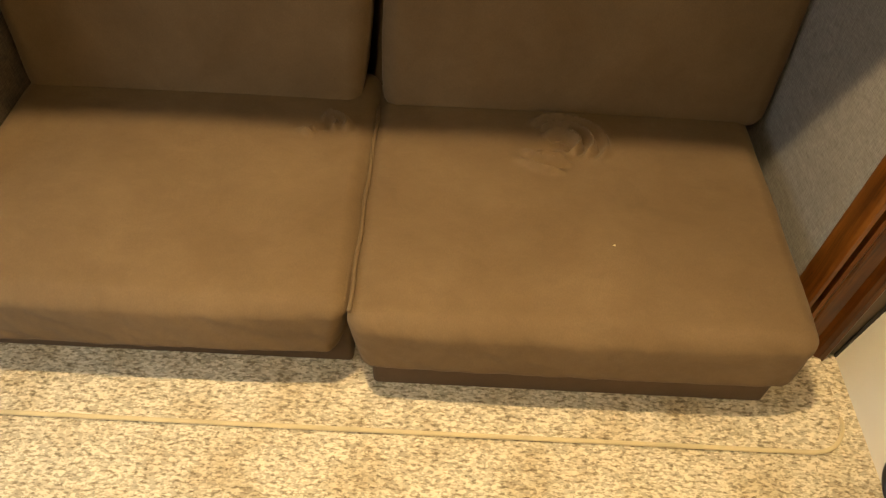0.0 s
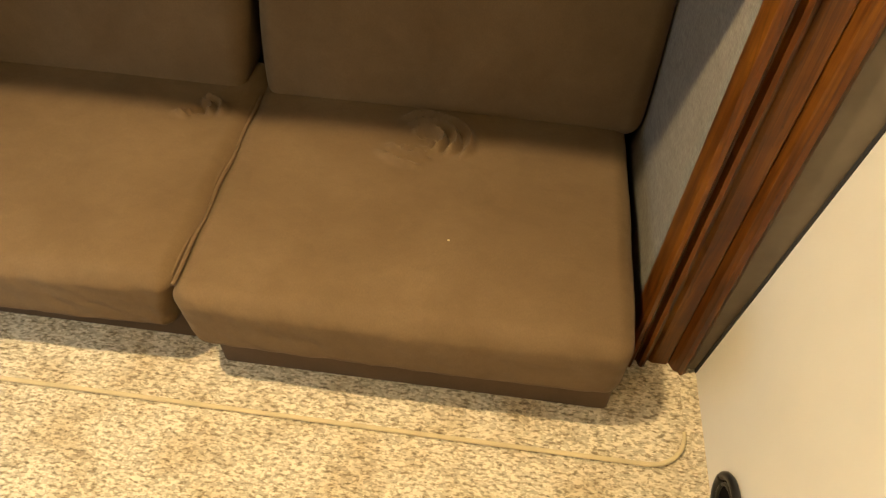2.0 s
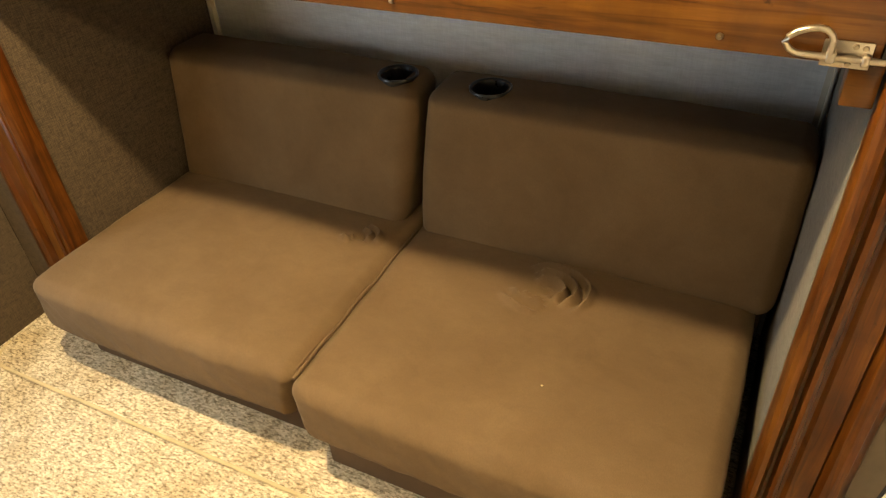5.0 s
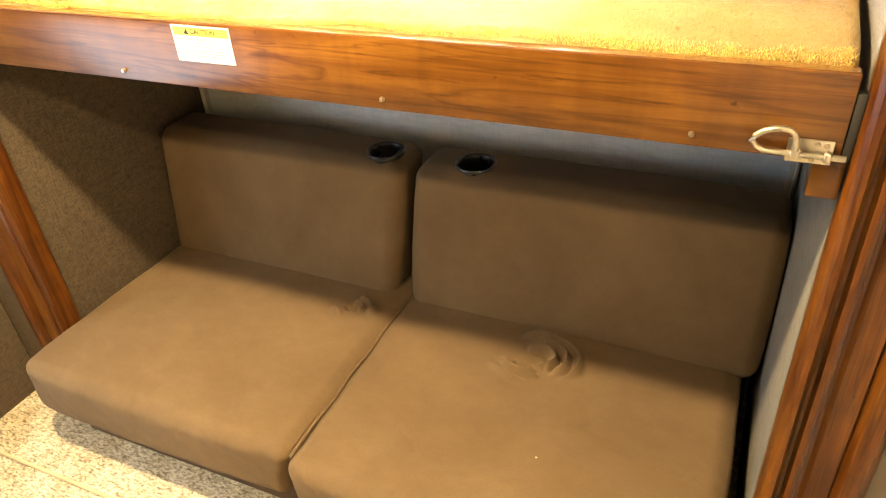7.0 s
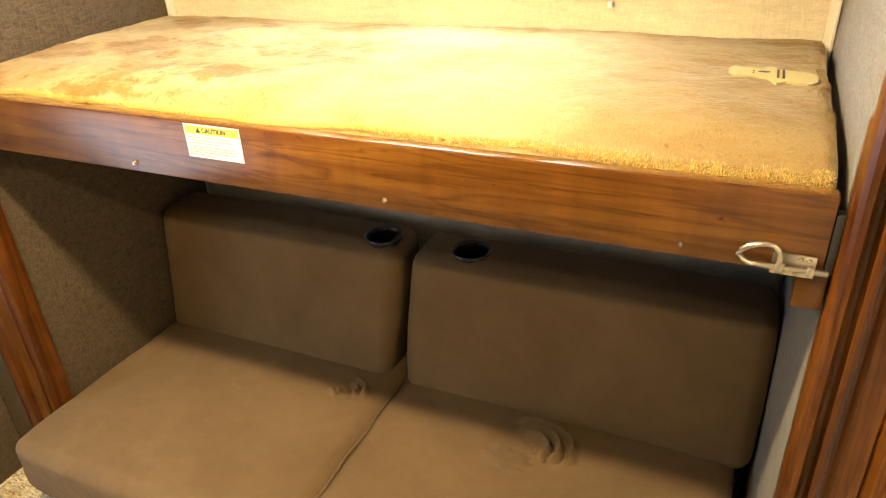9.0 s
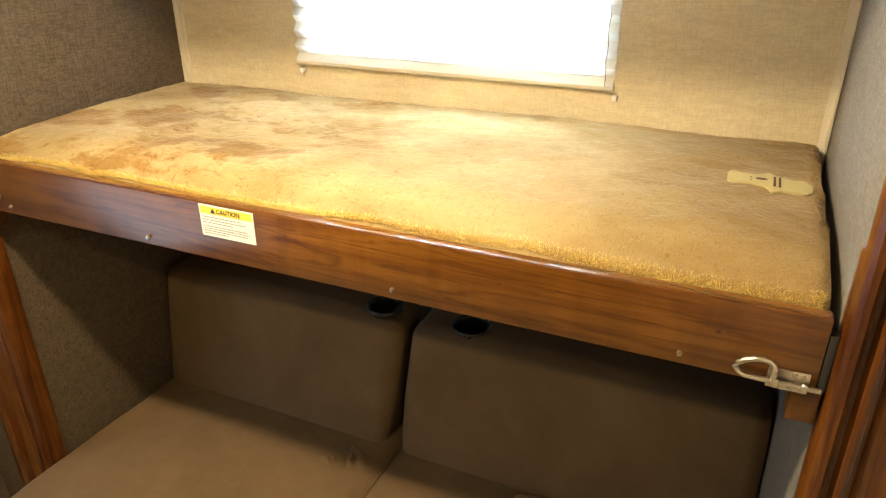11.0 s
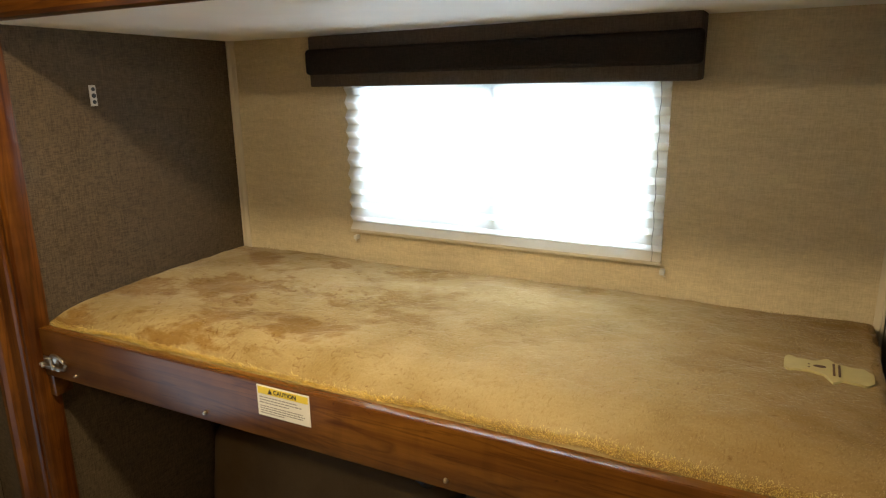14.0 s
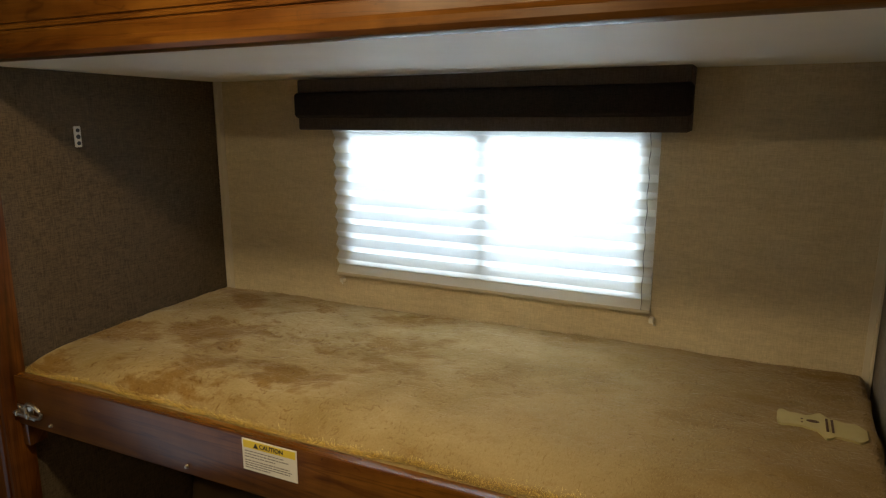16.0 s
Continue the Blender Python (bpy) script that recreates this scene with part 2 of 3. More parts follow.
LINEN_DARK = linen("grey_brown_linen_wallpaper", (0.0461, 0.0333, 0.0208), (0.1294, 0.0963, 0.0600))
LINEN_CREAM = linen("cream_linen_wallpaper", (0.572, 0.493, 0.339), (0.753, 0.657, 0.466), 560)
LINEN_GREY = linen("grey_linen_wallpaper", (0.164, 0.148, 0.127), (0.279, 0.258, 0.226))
PALE_PANEL = linen("pale_grey_panel", (0.74, 0.75, 0.75), (0.86, 0.87, 0.87), 300)
CREAM_WALL = plain("cream_wall_panel", (0.722, 0.681, 0.599), 0.6, wear=0.22, scale=7)
CREAM_TRIM = plain("cream_plastic_trim", (0.66, 0.60, 0.48), 0.4)
CEILING = plain("white_ceiling_panel", (0.84, 0.84, 0.82), 0.5, wear=0.05)
WOOD_X = wood("cherry_wood_lengthwise", 0, (0.0361, 0.0099, 0.0014), (0.0997, 0.0362, 0.0043), (0.1815, 0.0796, 0.0107))
EDGE_WOOD = wood("glossy_cherry_edge_band", 0, (0.0418, 0.0118, 0.0015), (0.1159, 0.0424, 0.0054), (0.2109, 0.0920, 0.0139), 0.26)
EDGE_WOOD.node_tree.nodes["Principled BSDF"].inputs["Coat Weight"].default_value = 0.5
EDGE_WOOD.node_tree.nodes["Principled BSDF"].inputs["Coat Roughness"].default_value = 0.24
WOOD_Z = wood("cherry_wood_upright", 2, (0.0179, 0.0044, 0.0008), (0.0803, 0.0246, 0.0031), (0.2097, 0.0811, 0.0100))
WOOD_Z.node_tree.nodes["Principled BSDF"].inputs["Coat Weight"].default_value = 0.06
SUEDE = suede("brown_microfibre", (0.115, 0.073, 0.036), (0.167, 0.111, 0.059))
SUEDE_DARK = suede("dark_brown_base_cloth", (0.092, 0.059, 0.034), (0.115, 0.075, 0.044))
CARPET = carpet_mat("beige_flecked_carpet")
BINDING = plain("tan_carpet_binding", (0.56, 0.46, 0.27), 0.9, wear=0.25, scale=90)
PLUSH = plush_mat("golden_plush")
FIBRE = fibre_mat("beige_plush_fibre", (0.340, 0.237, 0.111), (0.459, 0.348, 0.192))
# Brighter gold copy of the fibre: light shining through put into its colour.
LIT_FRINGE = fibre_mat("lit_gold_fringe_fibre", (0.88, 0.72, 0.25), (0.96, 0.84, 0.42))
BLIND = blind_mat("white_pleated_cloth")
GLASS = glass_mat("clear_window_glass", (0.93, 0.96, 0.97))
GLASS_TINT = glass_mat("screened_window_glass", (0.88, 0.92, 0.95))
BLACK = plain("black_plastic", (0.012, 0.012, 0.012), 0.3)
HOLE_BLACK = plain("unlit_hole_black", (0.003, 0.003, 0.003), 0.9, spec=0.1)
STRIP_BLACK = plain("black_strip", (0.02, 0.018, 0.016), 0.7)
SEAL = plain("taupe_seal", (0.17, 0.135, 0.095), 0.75, wear=0.3, scale=60)
NICKEL = plain("satin_nickel", (0.62, 0.56, 0.46), 0.32, 1.0, wear=0.2)
ZINC = plain("zinc_screw", (0.58, 0.50, 0.38), 0.35, 1.0, wear=0.3)
VAL_DARK = linen("black_brown_valance_cloth", (0.010, 0.007, 0.005), (0.030, 0.022, 0.016), 500)
VAL_TAUPE = linen("taupe_valance_cloth", (0.07, 0.055, 0.045), (0.12, 0.098, 0.08), 500)
WHITE = plain("white_plastic", (0.70, 0.68, 0.63), 0.35, wear=0.06)
PAPER = plain("white_sticker_paper", (0.78, 0.76, 0.70), 0.45, wear=0.05)
YELLOW = plain("yellow_print", (0.80, 0.62, 0.04), 0.45, wear=0.05)
INK = plain("black_ink", (0.02, 0.02, 0.02), 0.6)
INK_GREY = plain("grey_ink", (0.30, 0.28, 0.27), 0.6)
TAGCLOTH = plain("pale_yellow_tag_cloth", (0.50, 0.42, 0.19), 0.85, wear=0.15, scale=120)
TAGBROWN = plain("brown_tag_print", (0.10, 0.05, 0.025), 0.85)
SCREEN = screen_mat("insect_screen_mesh")
VINYL = plain("white_window_vinyl", (0.72, 0.72, 0.70), 0.4)
PLY = plain("underside_board", (0.07, 0.05, 0.032), 0.7)
LAMP_GLOW, _nt, _p = material("lamp_lens", 0.4)
_p.inputs["Emission Color"].default_value = (1, 0.75, 0.45, 1)
_p.inputs["Emission Strength"].default_value = 4.0


# ---- mesh helpers ----
def finish(bm, smooth=None):
    bmesh.ops.recalc_face_normals(bm, faces=bm.faces)
    if smooth is not None:
        for f in bm.faces:
            f.smooth = True
        for e in bm.edges:
            if len(e.link_faces) == 2 and e.calc_face_angle(0) > radians(smooth):
                e.smooth = False
    return bm


def part(name, bm, mat, parent=None, label="", smooth=40):
    """Links a bmesh, made in world metres, as one mesh object, under a thing or a part."""
    finish(bm, smooth)
    me = bpy.data.meshes.new(name)
    if parent:
        off = Vector((0, 0, 0))
        up = parent
        while up:
            off += up.location
            up = up.parent
        bmesh.ops.translate(bm, verts=bm.verts, vec=-off)
    bm.to_mesh(me)
    bm.free()
    me.materials.append(mat)
    ob = new(name, me)
    ob.parent = parent
    return tagged(ob, label) if label else ob


def thing(name, at, label, category, group=""):
    ob = new(name)
    ob.location = at
    ob.empty_display_size = 0.1
    return tagged(ob, label, category, group)


def structure(name, bm, mat, label, category, smooth=40):
    return tagged(part(name, bm, mat, smooth=smooth), label, category, kind="structure")


def box(a, b, bev=0.0, seg=2, bm=None):
    """A box between two corners, its edges rounded by bev."""
    bm = bm or bmesh.new()
    g = bmesh.ops.create_cube(bm, size=1.0)
    vs = g["verts"]
    for v in vs:
        v.co = Vector([a[i] + (v.co[i] + 0.5) * (b[i] - a[i]) for i in range(3)])
    if bev:
        es = {e for v in vs for e in v.link_edges}
        bmesh.ops.bevel(bm, geom=list(es), offset=bev, segments=seg, profile=0.5, affect="EDGES")
    return bm


def rod(p, q, r, n=16, bm=None, r2=None):
    """A round bar from p to q."""
    bm = bm or bmesh.new()
    p, q = Vector(p), Vector(q)
    m = Matrix.Translation((p + q) / 2) @ (q - p).to_track_quat("Z", "Y").to_matrix().to_4x4()
    bmesh.ops.create_cone(bm, cap_ends=True, segments=n, radius1=r, radius2=r if r2 is None else r2, depth=(q - p).length, matrix=m)
    return bm


def tube(points, r, n=8, closed=False, bm=None):
    """A round wire along points."""
    bm = bm or bmesh.new()
    pts = [Vector(p) for p in points]
    rings = []
    for i, p in enumerate(pts):
        a = pts[i - 1] if (i or closed) else p
        b = pts[(i + 1) % len(pts)] if (i + 1 < len(pts) or closed) else p
        q = (b - a).to_track_quat("Z", "Y")
        rings.append([bm.verts.new(p + q @ Vector((r * math.cos(2 * math.pi * k / n), r * math.sin(2 * math.pi * k / n), 0))) for k in range(n)])
    m = len(rings)
    for i in range(m if closed else m - 1):
        A, B = rings[i], rings[(i + 1) % m]
        for k in range(n):
            bm.faces.new((A[k], A[(k + 1) % n], B[(k + 1) % n], B[k]))
    if not closed:
        bm.faces.new(rings[0][::-1])
        bm.faces.new(rings[-1])
    return bm


def sweep(profile, path, axes, bm=None):
    """Extrudes an open-ended closed profile (u, v) from path[0] to path[1]; axes: the world directions of u and v."""
    bm = bm or bmesh.new()
    U, V = (Vector(a) for a in axes)
    ends = [[bm.verts.new(Vector(p) + U * u + V * v) for u, v in profile] for p in path]
    n = len(profile)
    for k in range(n):
        bm.faces.new((ends[0][k], ends[0][(k + 1) % n], ends[1][(k + 1) % n], ends[1][k]))
    bm.faces.new(ends[0][::-1])
    bm.faces.new(ends[1])
    return bm


def pillow(a, b, r, step=0.012, shape=None):
    """A cushion between two corners with round edges of radius r; shape(x, y, z, nx, ny, nz) gives an offset."""
    bm = bmesh.new()
    a, b = Vector(a), Vector(b)
    c, h = (a + b) / 2, (b - a) / 2

    def ticks(half):
        inner = half - r
        n = max(1, int(2 * inner / step))
        core = [-inner + 2 * inner * i / n for i in range(n + 1)]
        arc = [r * math.tan(radians(45) * k / 6) for k in range(1, 7)]
        return [-inner - d for d in reversed(arc)] + core + [inner + d for d in arc]

    tx, ty, tz = (ticks(h[i]) for i in range(3))
    made = {}

    def vert(q):
        key = tuple(round(k, 5) for k in q)
        if key not in made:
            q = Vector(q)
            core = Vector([max(-(h[i] - r), min(h[i] - r, q[i])) for i in range(3)])
            d = q - core
            nrm = d.normalized() if d.length > 1e-6 else Vector((0, 0, 1))
            p = c + core + nrm * r
            if shape:
                p = p + Vector(shape(p, nrm))
            made[key] = bm.verts.new(p)
        return made[key]

    for ax in range(3):
        T = (tx, ty, tz)
        u, v = T[(ax + 1) % 3], T[(ax + 2) % 3]
        for side in (-1, 1):
            for i in range(len(u) - 1):
                for j in range(len(v) - 1):
                    quad = []
                    for di, dj in ((0, 0), (1, 0), (1, 1), (0, 1)):
                        q = [0, 0, 0]
                        q[ax], q[(ax + 1) % 3], q[(ax + 2) % 3] = side * h[ax], u[i + di], v[j + dj]
                        quad.append(vert(q))
                    if len(set(quad)) == 4:
                        bm.faces.new(quad if side > 0 else quad[::-1])
    return bm


def wall_with_hole(lo, hi, y0, y1, hole):
    """A wall slab from (x, z) lo to hi between y0 and y1, with a rectangular opening."""
    (x0, z0), (x1, z1) = lo, hi
    hx0, hz0, hx1, hz1 = hole
    bm = bmesh.new()
    xs, zs, cells = [x0, hx0, hx1, x1], [z0, hz0, hz1, z1], []
    for i in range(3):
        for j in range(3):
            if (i, j) != (1, 1):
                box((xs[i], y0, zs[j]), (xs[i + 1], y1, zs[j + 1]), bm=bm)
    bmesh.ops.remove_doubles(bm, verts=bm.verts, dist=1e-5)
    seen = {}
    for f in list(bm.faces):
        key = tuple(round(k, 4) for k in f.calc_center_median())
        seen.setdefault(key, []).append(f)
    bmesh.ops.delete(bm, geom=[f for fs in seen.values() if len(fs) > 1 for f in fs], context="FACES_ONLY")
    return bm


# ---- structure: the nook ----
T = 0.04


def west(y):
    """How far the west wall toes out at this depth."""
    return -0.021 * (1 - max(0.0, min(y, D)) / D)


WIN = (0.462, 1.405, 1.292, 1.80)      # window opening x0, z0, x1, z1
structure("floor", box((ROOM_L - T, ROOM_F - T, -0.05), (ROOM_R + T, D + T, 0)), CARPET, "beige flecked looped carpet covering the whole room floor", "floor")
ww = box((-T, 0.0, 0), (0, D, 1.958))
for v in ww.verts:
    v.co.x += west(v.co.y)
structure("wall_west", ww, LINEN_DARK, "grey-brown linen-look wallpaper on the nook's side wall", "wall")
we = box((W, 0.0, 0), (W + T, D, 1.985))
for v in we.verts:
    v.co.x += 0.013 - 0.008 * v.co.z
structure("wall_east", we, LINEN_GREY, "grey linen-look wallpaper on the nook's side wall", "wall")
structure("wall_north", wall_with_hole((-T, 1.15), (W + T, NOOK_CEIL + 0.03), D, D + T, WIN), LINEN_CREAM, "cream linen-look wallpaper on the nook's back wall with a window opening", "wall", None)
structure("wall_north_lower", box((-T, D, 0), (W + T, D + T, 1.15)), PALE_PANEL, "pale grey textured panel on the back wall under the bunk", "wall")
cb = box((-T, 0.001, 0), (W + T, D + T, 1))
for v in cb.verts:
    up, east, back = v.co.z > 0.5, v.co.x > 0.5, v.co.y > 0.5
    v.co.z = (1.930 if back else 1.9485) + (0.027 if back else 0.036) * east - 0.012 * back + 0.042 * up
structure("ceiling", cb, CEILING, "smooth white ceiling panel over the bunk", "ceiling")
for nm, x in (("corner_trim_west", 0.0), ("corner_trim_east", W)):
    sgn = 1 if x == 0 else -1
    prof = [(0, 0), (0.018, 0), (0.018, -0.004), (0.006, -0.007), (0.004, -0.018), (0, -0.018)]
    structure(nm, sweep([(u * sgn, v) for u, v in prof], [(x, D, 0), (x, D, NOOK_CEIL)], ((1, 0, 0), (0, 1, 0))), CREAM_TRIM, "narrow cream plastic corner moulding", "trim")

# ---- structure: the room round the camera ----
WALL_FOOT = 1.987             # the east wall toes in towards the floor
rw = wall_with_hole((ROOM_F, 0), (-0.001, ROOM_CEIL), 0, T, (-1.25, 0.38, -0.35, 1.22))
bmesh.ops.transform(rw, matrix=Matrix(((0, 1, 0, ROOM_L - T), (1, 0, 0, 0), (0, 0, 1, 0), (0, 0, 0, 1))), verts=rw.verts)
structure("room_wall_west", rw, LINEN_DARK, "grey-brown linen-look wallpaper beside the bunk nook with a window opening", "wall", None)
structure("room_wall_east", sweep([(WALL_FOOT, 0), (ROOM_R, 0.9), (ROOM_R, ROOM_CEIL), (ROOM_R + T, ROOM_CEIL), (ROOM_R + T, 0)], [(0, ROOM_F, 0), (0, -0.006, 0)], ((1, 0, 0), (0, 0, 1))), CREAM_WALL, "cream wall panel beside the bunk nook with a low round vent", "wall")
# Unseen wall, set far back and dark to cut bounced light.
structure("room_wall_south", box((ROOM_L - T, ROOM_F - T, 0), (ROOM_R + T, ROOM_F, ROOM_CEIL)), LINEN_DARK, "unseen far wall, dark to keep bounced light down", "wall")
# Unseen ceiling, grey rather than white for less bounce into the nook.
structure("room_ceiling", box((ROOM_L - T, ROOM_F - T, ROOM_CEIL), (ROOM_R + T, 0.04, ROOM_CEIL + 0.03)), LINEN_GREY, "unseen room ceiling, grey to keep bounced light down", "ceiling")
structure("face_wall_west", box((ROOM_L, 0.0, 0), (-T - 0.022, 0.03, ROOM_CEIL)), LINEN_DARK, "grey-brown wallpaper between the opening trim and the side wall", "wall")
structure("face_wall_east", box((W + T, 0.0, 0), (ROOM_R, 0.03, ROOM_CEIL)), LINEN_DARK, "grey-brown wallpaper strip behind the opening trim", "wall")
structure("face_wall_top", box((-T, 0.0, 1.992), (W + T, 0.03, ROOM_CEIL)), LINEN_DARK, "wall above the nook behind the wooden fascia", "wall")

# wooden trim round the opening: bead, cove, flat panel, outer bead (u from the opening outwards, v depth)
JAMB = [(0, 0.03), (0, -0.012), (0.004, -0.022), (0.011, -0.028), (0.020, -0.028), (0.026, -0.018), (0.029, -0.007),
        (0.034, -0.007), (0.039, -0.021), (0.046, -0.024), (0.052, -0.020), (0.056, -0.006), (0.062, -0.003), (0.070, -0.008), (0.104, -0.008), (0.108, -0.003),
        (0.113, -0.012), (0.117, -0.020), (0.128, -0.026), (0.140, -0.026), (0.150, -0.018), (0.155, -0.008), (0.155, -0.001), (0.05, -0.001), (0.05, 0.03)]


def jamb(name, x, sgn, top, wide=1.0, lean=0.0):
    bm = sweep([(u * sgn * wide, v) for u, v in JAMB], [(x + lean, 0, 0.0), (x, 0, top)], ((1, 0, 0), (0, 1, 0)))
    return structure(name, bm, WOOD_Z, "moulded cherry-wood trim board beside the opening", "trim", 25)


jamb("trim_west", -0.002, -1, 1.955, 1.13)
jamb("trim_east", W - 0.001, 1, 1.988, 1.02, 0.010)
FASCIA = [(0, -0.020), (0.004, -0.030), (0.012, -0.036), (0.024, -0.036), (0.032, -0.030), (0.052, -0.028), (0.054, -0.024), (0.057, -0.024), (0.059, -0.028),
          (0.064, -0.028), (0.066, -0.024), (0.069, -0.024), (0.071, -0.028), (0.20, -0.028), (0.20, -0.001), (0.0, -0.001)]
structure("trim_top", sweep(FASCIA, [(ROOM_L, 0, 1.942), (ROOM_R, 0, 1.984)], ((0, 0, 1), (0, 1, 0))), WOOD_X, "glossy cherry-wood fascia over the bunk opening", "trim", 25)
# wiper seal that fills the gap between the trim and the wall
structure("seal_east", box((W + 0.150, -0.0045, 0), (ROOM_R + T, -0.001, 1.95)), SEAL, "taupe wiper seal in the gap beside the trim", "seal")
# Black bead drawn along the shadow line beside the wall.
structure("shadow_line_bead", tube([(WALL_FOOT + 0.002, -0.010, 0.002), (ROOM_R + 0.002, -0.010, 0.9), (ROOM_R + 0.002, -0.010, 1.95)], 0.006, 8), STRIP_BLACK, "black bead in place of the shadow line where the seal meets the wall", "seal")

# carpet flap of the slide-out: a raised mat with a bound round corner
def flap():
    x0, x1, y0, y1, r = -0.275, 1.942, -0.262, 0.02, 0.085
    pts = [(x0, y1), (x0, y0 + r)]
    pts += [(x0 + r - r * math.cos(a), y0 + r - r * math.sin(a)) for a in (radians(k * 11.25) for k in range(1, 8))]
    pts += [(x0 + r, y0), (x1 - r, y0)]
    pts += [(x1 - r + r * math.sin(a), y0 + r - r * math.cos(a)) for a in (radians(k * 11.25) for k in range(1, 8))]
    pts += [(x1, y0 + r), (x1, y1)]
    return pts


rim = flap()
mat_ob = thing("carpet_flap", (0.9, -0.1, 0), "beige flecked carpet flap with tan bound edge lying before the sofa", "carpet")
bm = bmesh.new()
lo = [bm.verts.new((x, y, 0.0)) for x, y in rim]
hi = [bm.verts.new((x, y, 0.011)) for x, y in rim]
bm.faces.new(hi)
for k in range(len(rim) - 1):
    bm.faces.new((lo[k], lo[k + 1], hi[k + 1], hi[k]))
part("mat", bm, CARPET, mat_ob)
part("binding", tube([(x, y, 0.0085) for x, y in rim[1:-1]], 0.0055, 8), BINDING, mat_ob, "tan stitched edge binding")

# ---- sofa ----
sofa = thing("sofa", (0.9, 0.2, 0), "low brown microfibre two-seat sofa with cup holders under the bunk", "sofa")
SPLIT = 0.862


def bulge(a, b, amount):
    """Soft crown over the flat faces between corners a and b, with slow waves."""
    def shape(p, n):
        u = [(p[i] - a[i]) / (b[i] - a[i]) for i in range(3)]
        crown = [1 - (2 * k - 1) ** 4 for k in u]
        w = noise.noise(p * 7.0) * 0.003 + noise.noise(p * 19.0) * 0.0010
        return [n[i] * (amount * crown[(i + 1) % 3] * crown[(i + 2) % 3] + w) for i in range(3)]
    return shape


# fold ridges round a tuft: radius, first and last angle, half width, height
RIGHT_FOLDS = ((0.030, -60, 150, 0.0062, 0.0150), (0.050, -50, 140, 0.0068, 0.0150), (0.070, -40, 140, 0.0070, 0.0125),
               (0.058, 190, 295, 0.0070, 0.0135), (0.038, 195, 290, 0.0060, 0.0100), (0.080, 200, 280, 0.0075, 0.0090))
LEFT_FOLDS = ((0.016, -60, 130, 0.0055, 0.0125), (0.030, -30, 110, 0.0060, 0.0110), (0.036, 190, 245, 0.0065, 0.0110), (0.022, 180, 240, 0.005, 0.008))


def folds(ridges, centre, wide):
    """Curved folds where a tuft pulls the seat cover together."""
    def dz(p):
        dx, dy = p.x - centre[0], p.y - centre[1]
        if abs(dx) > 0.13 or abs(dy) > 0.13:
            return 0.0
        wob = noise.noise(Vector((p.x * 30, p.y * 30, 4.0)))
        d = math.hypot(dx * 0.84, dy * 1.10) / wide + 0.0022 * wob
        a = math.degrees(math.atan2(dy, dx))
        z = -0.011 * math.exp(-(d / 0.012) ** 2) - 0.005 * math.exp(-(d / 0.05) ** 2)
        for r, a0, a1, w, h in ridges:
            k = a
            while k < a0 - 20:
                k += 360
            ends = min(1.0, max(0.0, (k - a0) / 28)) * min(1.0, max(0.0, (a1 - k) / 28))
            ends = ends * ends * (3 - 2 * ends)
            z += 1.9 * h * ends * (math.exp(-((d - r) / w) ** 2) - 0.45 * math.exp(-((d - r + 1.6 * w) / w) ** 2))
        return z
    return dz


def seat(a, b, dent):
    soft = bulge(a, b, 0.012)

    def shape(p, n):
        o = soft(p, n)
        if n[2] > 0.7:
            o[2] += dent(p)
        # small wrinkles where the cover is drawn round the front edge
        near = max(0.0, 1 - (p.y - a[1]) / 0.06)
        o[1] += near * (0.0026 * noise.noise(Vector((p.x * 22 + p.z * 20, p.z * 22, 2.0))) + 0.0010 * noise.noise(Vector((p.x * 60, p.z * 40, 5.0))))
        # the facing front corners of the two cushions are tucked in below
        low = max(0.0, min(1.0, (b[2] - 0.03 - p.z) / 0.10)) * max(0.0, 1 - (p.y - a[1]) / 0.16)
        inner = max(0.0, 1 - (abs(p.x - SPLIT) / 0.07))
        if a[0] < 0.5:
            o[0] += (west(p.y) + 0.004) * max(0.0, 1 - p.x / 0.25)
        o[0] += (-0.034 if p.x < SPLIT and a[0] < 0.5 else 0.016) * low * inner
        return o
    return pillow(a, b, 0.034, 0.0045, shape)


part("base", box((0.02, -0.098, 0.0112), (SPLIT - 0.02, 0.60, 0.215), 0.012, 3), SUEDE_DARK, sofa, "dark brown upholstered base")
part("base", box((SPLIT + 0.030, -0.150, 0.0112), (1.770, 0.60, 0.215), 0.012, 3), SUEDE_DARK, sofa, "dark brown upholstered base")
for a, b, dent in (((0.006, -0.180, 0.168), (SPLIT - 0.006, 0.56, 0.342), folds(LEFT_FOLDS, (0.750, 0.330), 1.35)),
                   ((SPLIT - 0.002, -0.203, 0.163), (1.760, 0.56, 0.335), folds(RIGHT_FOLDS, (1.290, 0.308), 1.28))):
    cushion = part("seat_cushion", seat(a, b, dent), SUEDE, sofa)
    edge = []
    for k in range(25):
        t = k / 24
        edge.append((b[0] - 0.006 if a[0] < 0.5 else a[0] + 0.003 + 0.0015 * math.sin(23 * t), a[1] + 0.03 + 0.60 * t, b[2] - (0.016 if a[0] < 0.5 else 0.005) + 0.002 * math.sin(17 * t)))
    part("welt", tube(edge, 0.0045, 8), SUEDE, cushion, "stitched welt seam")

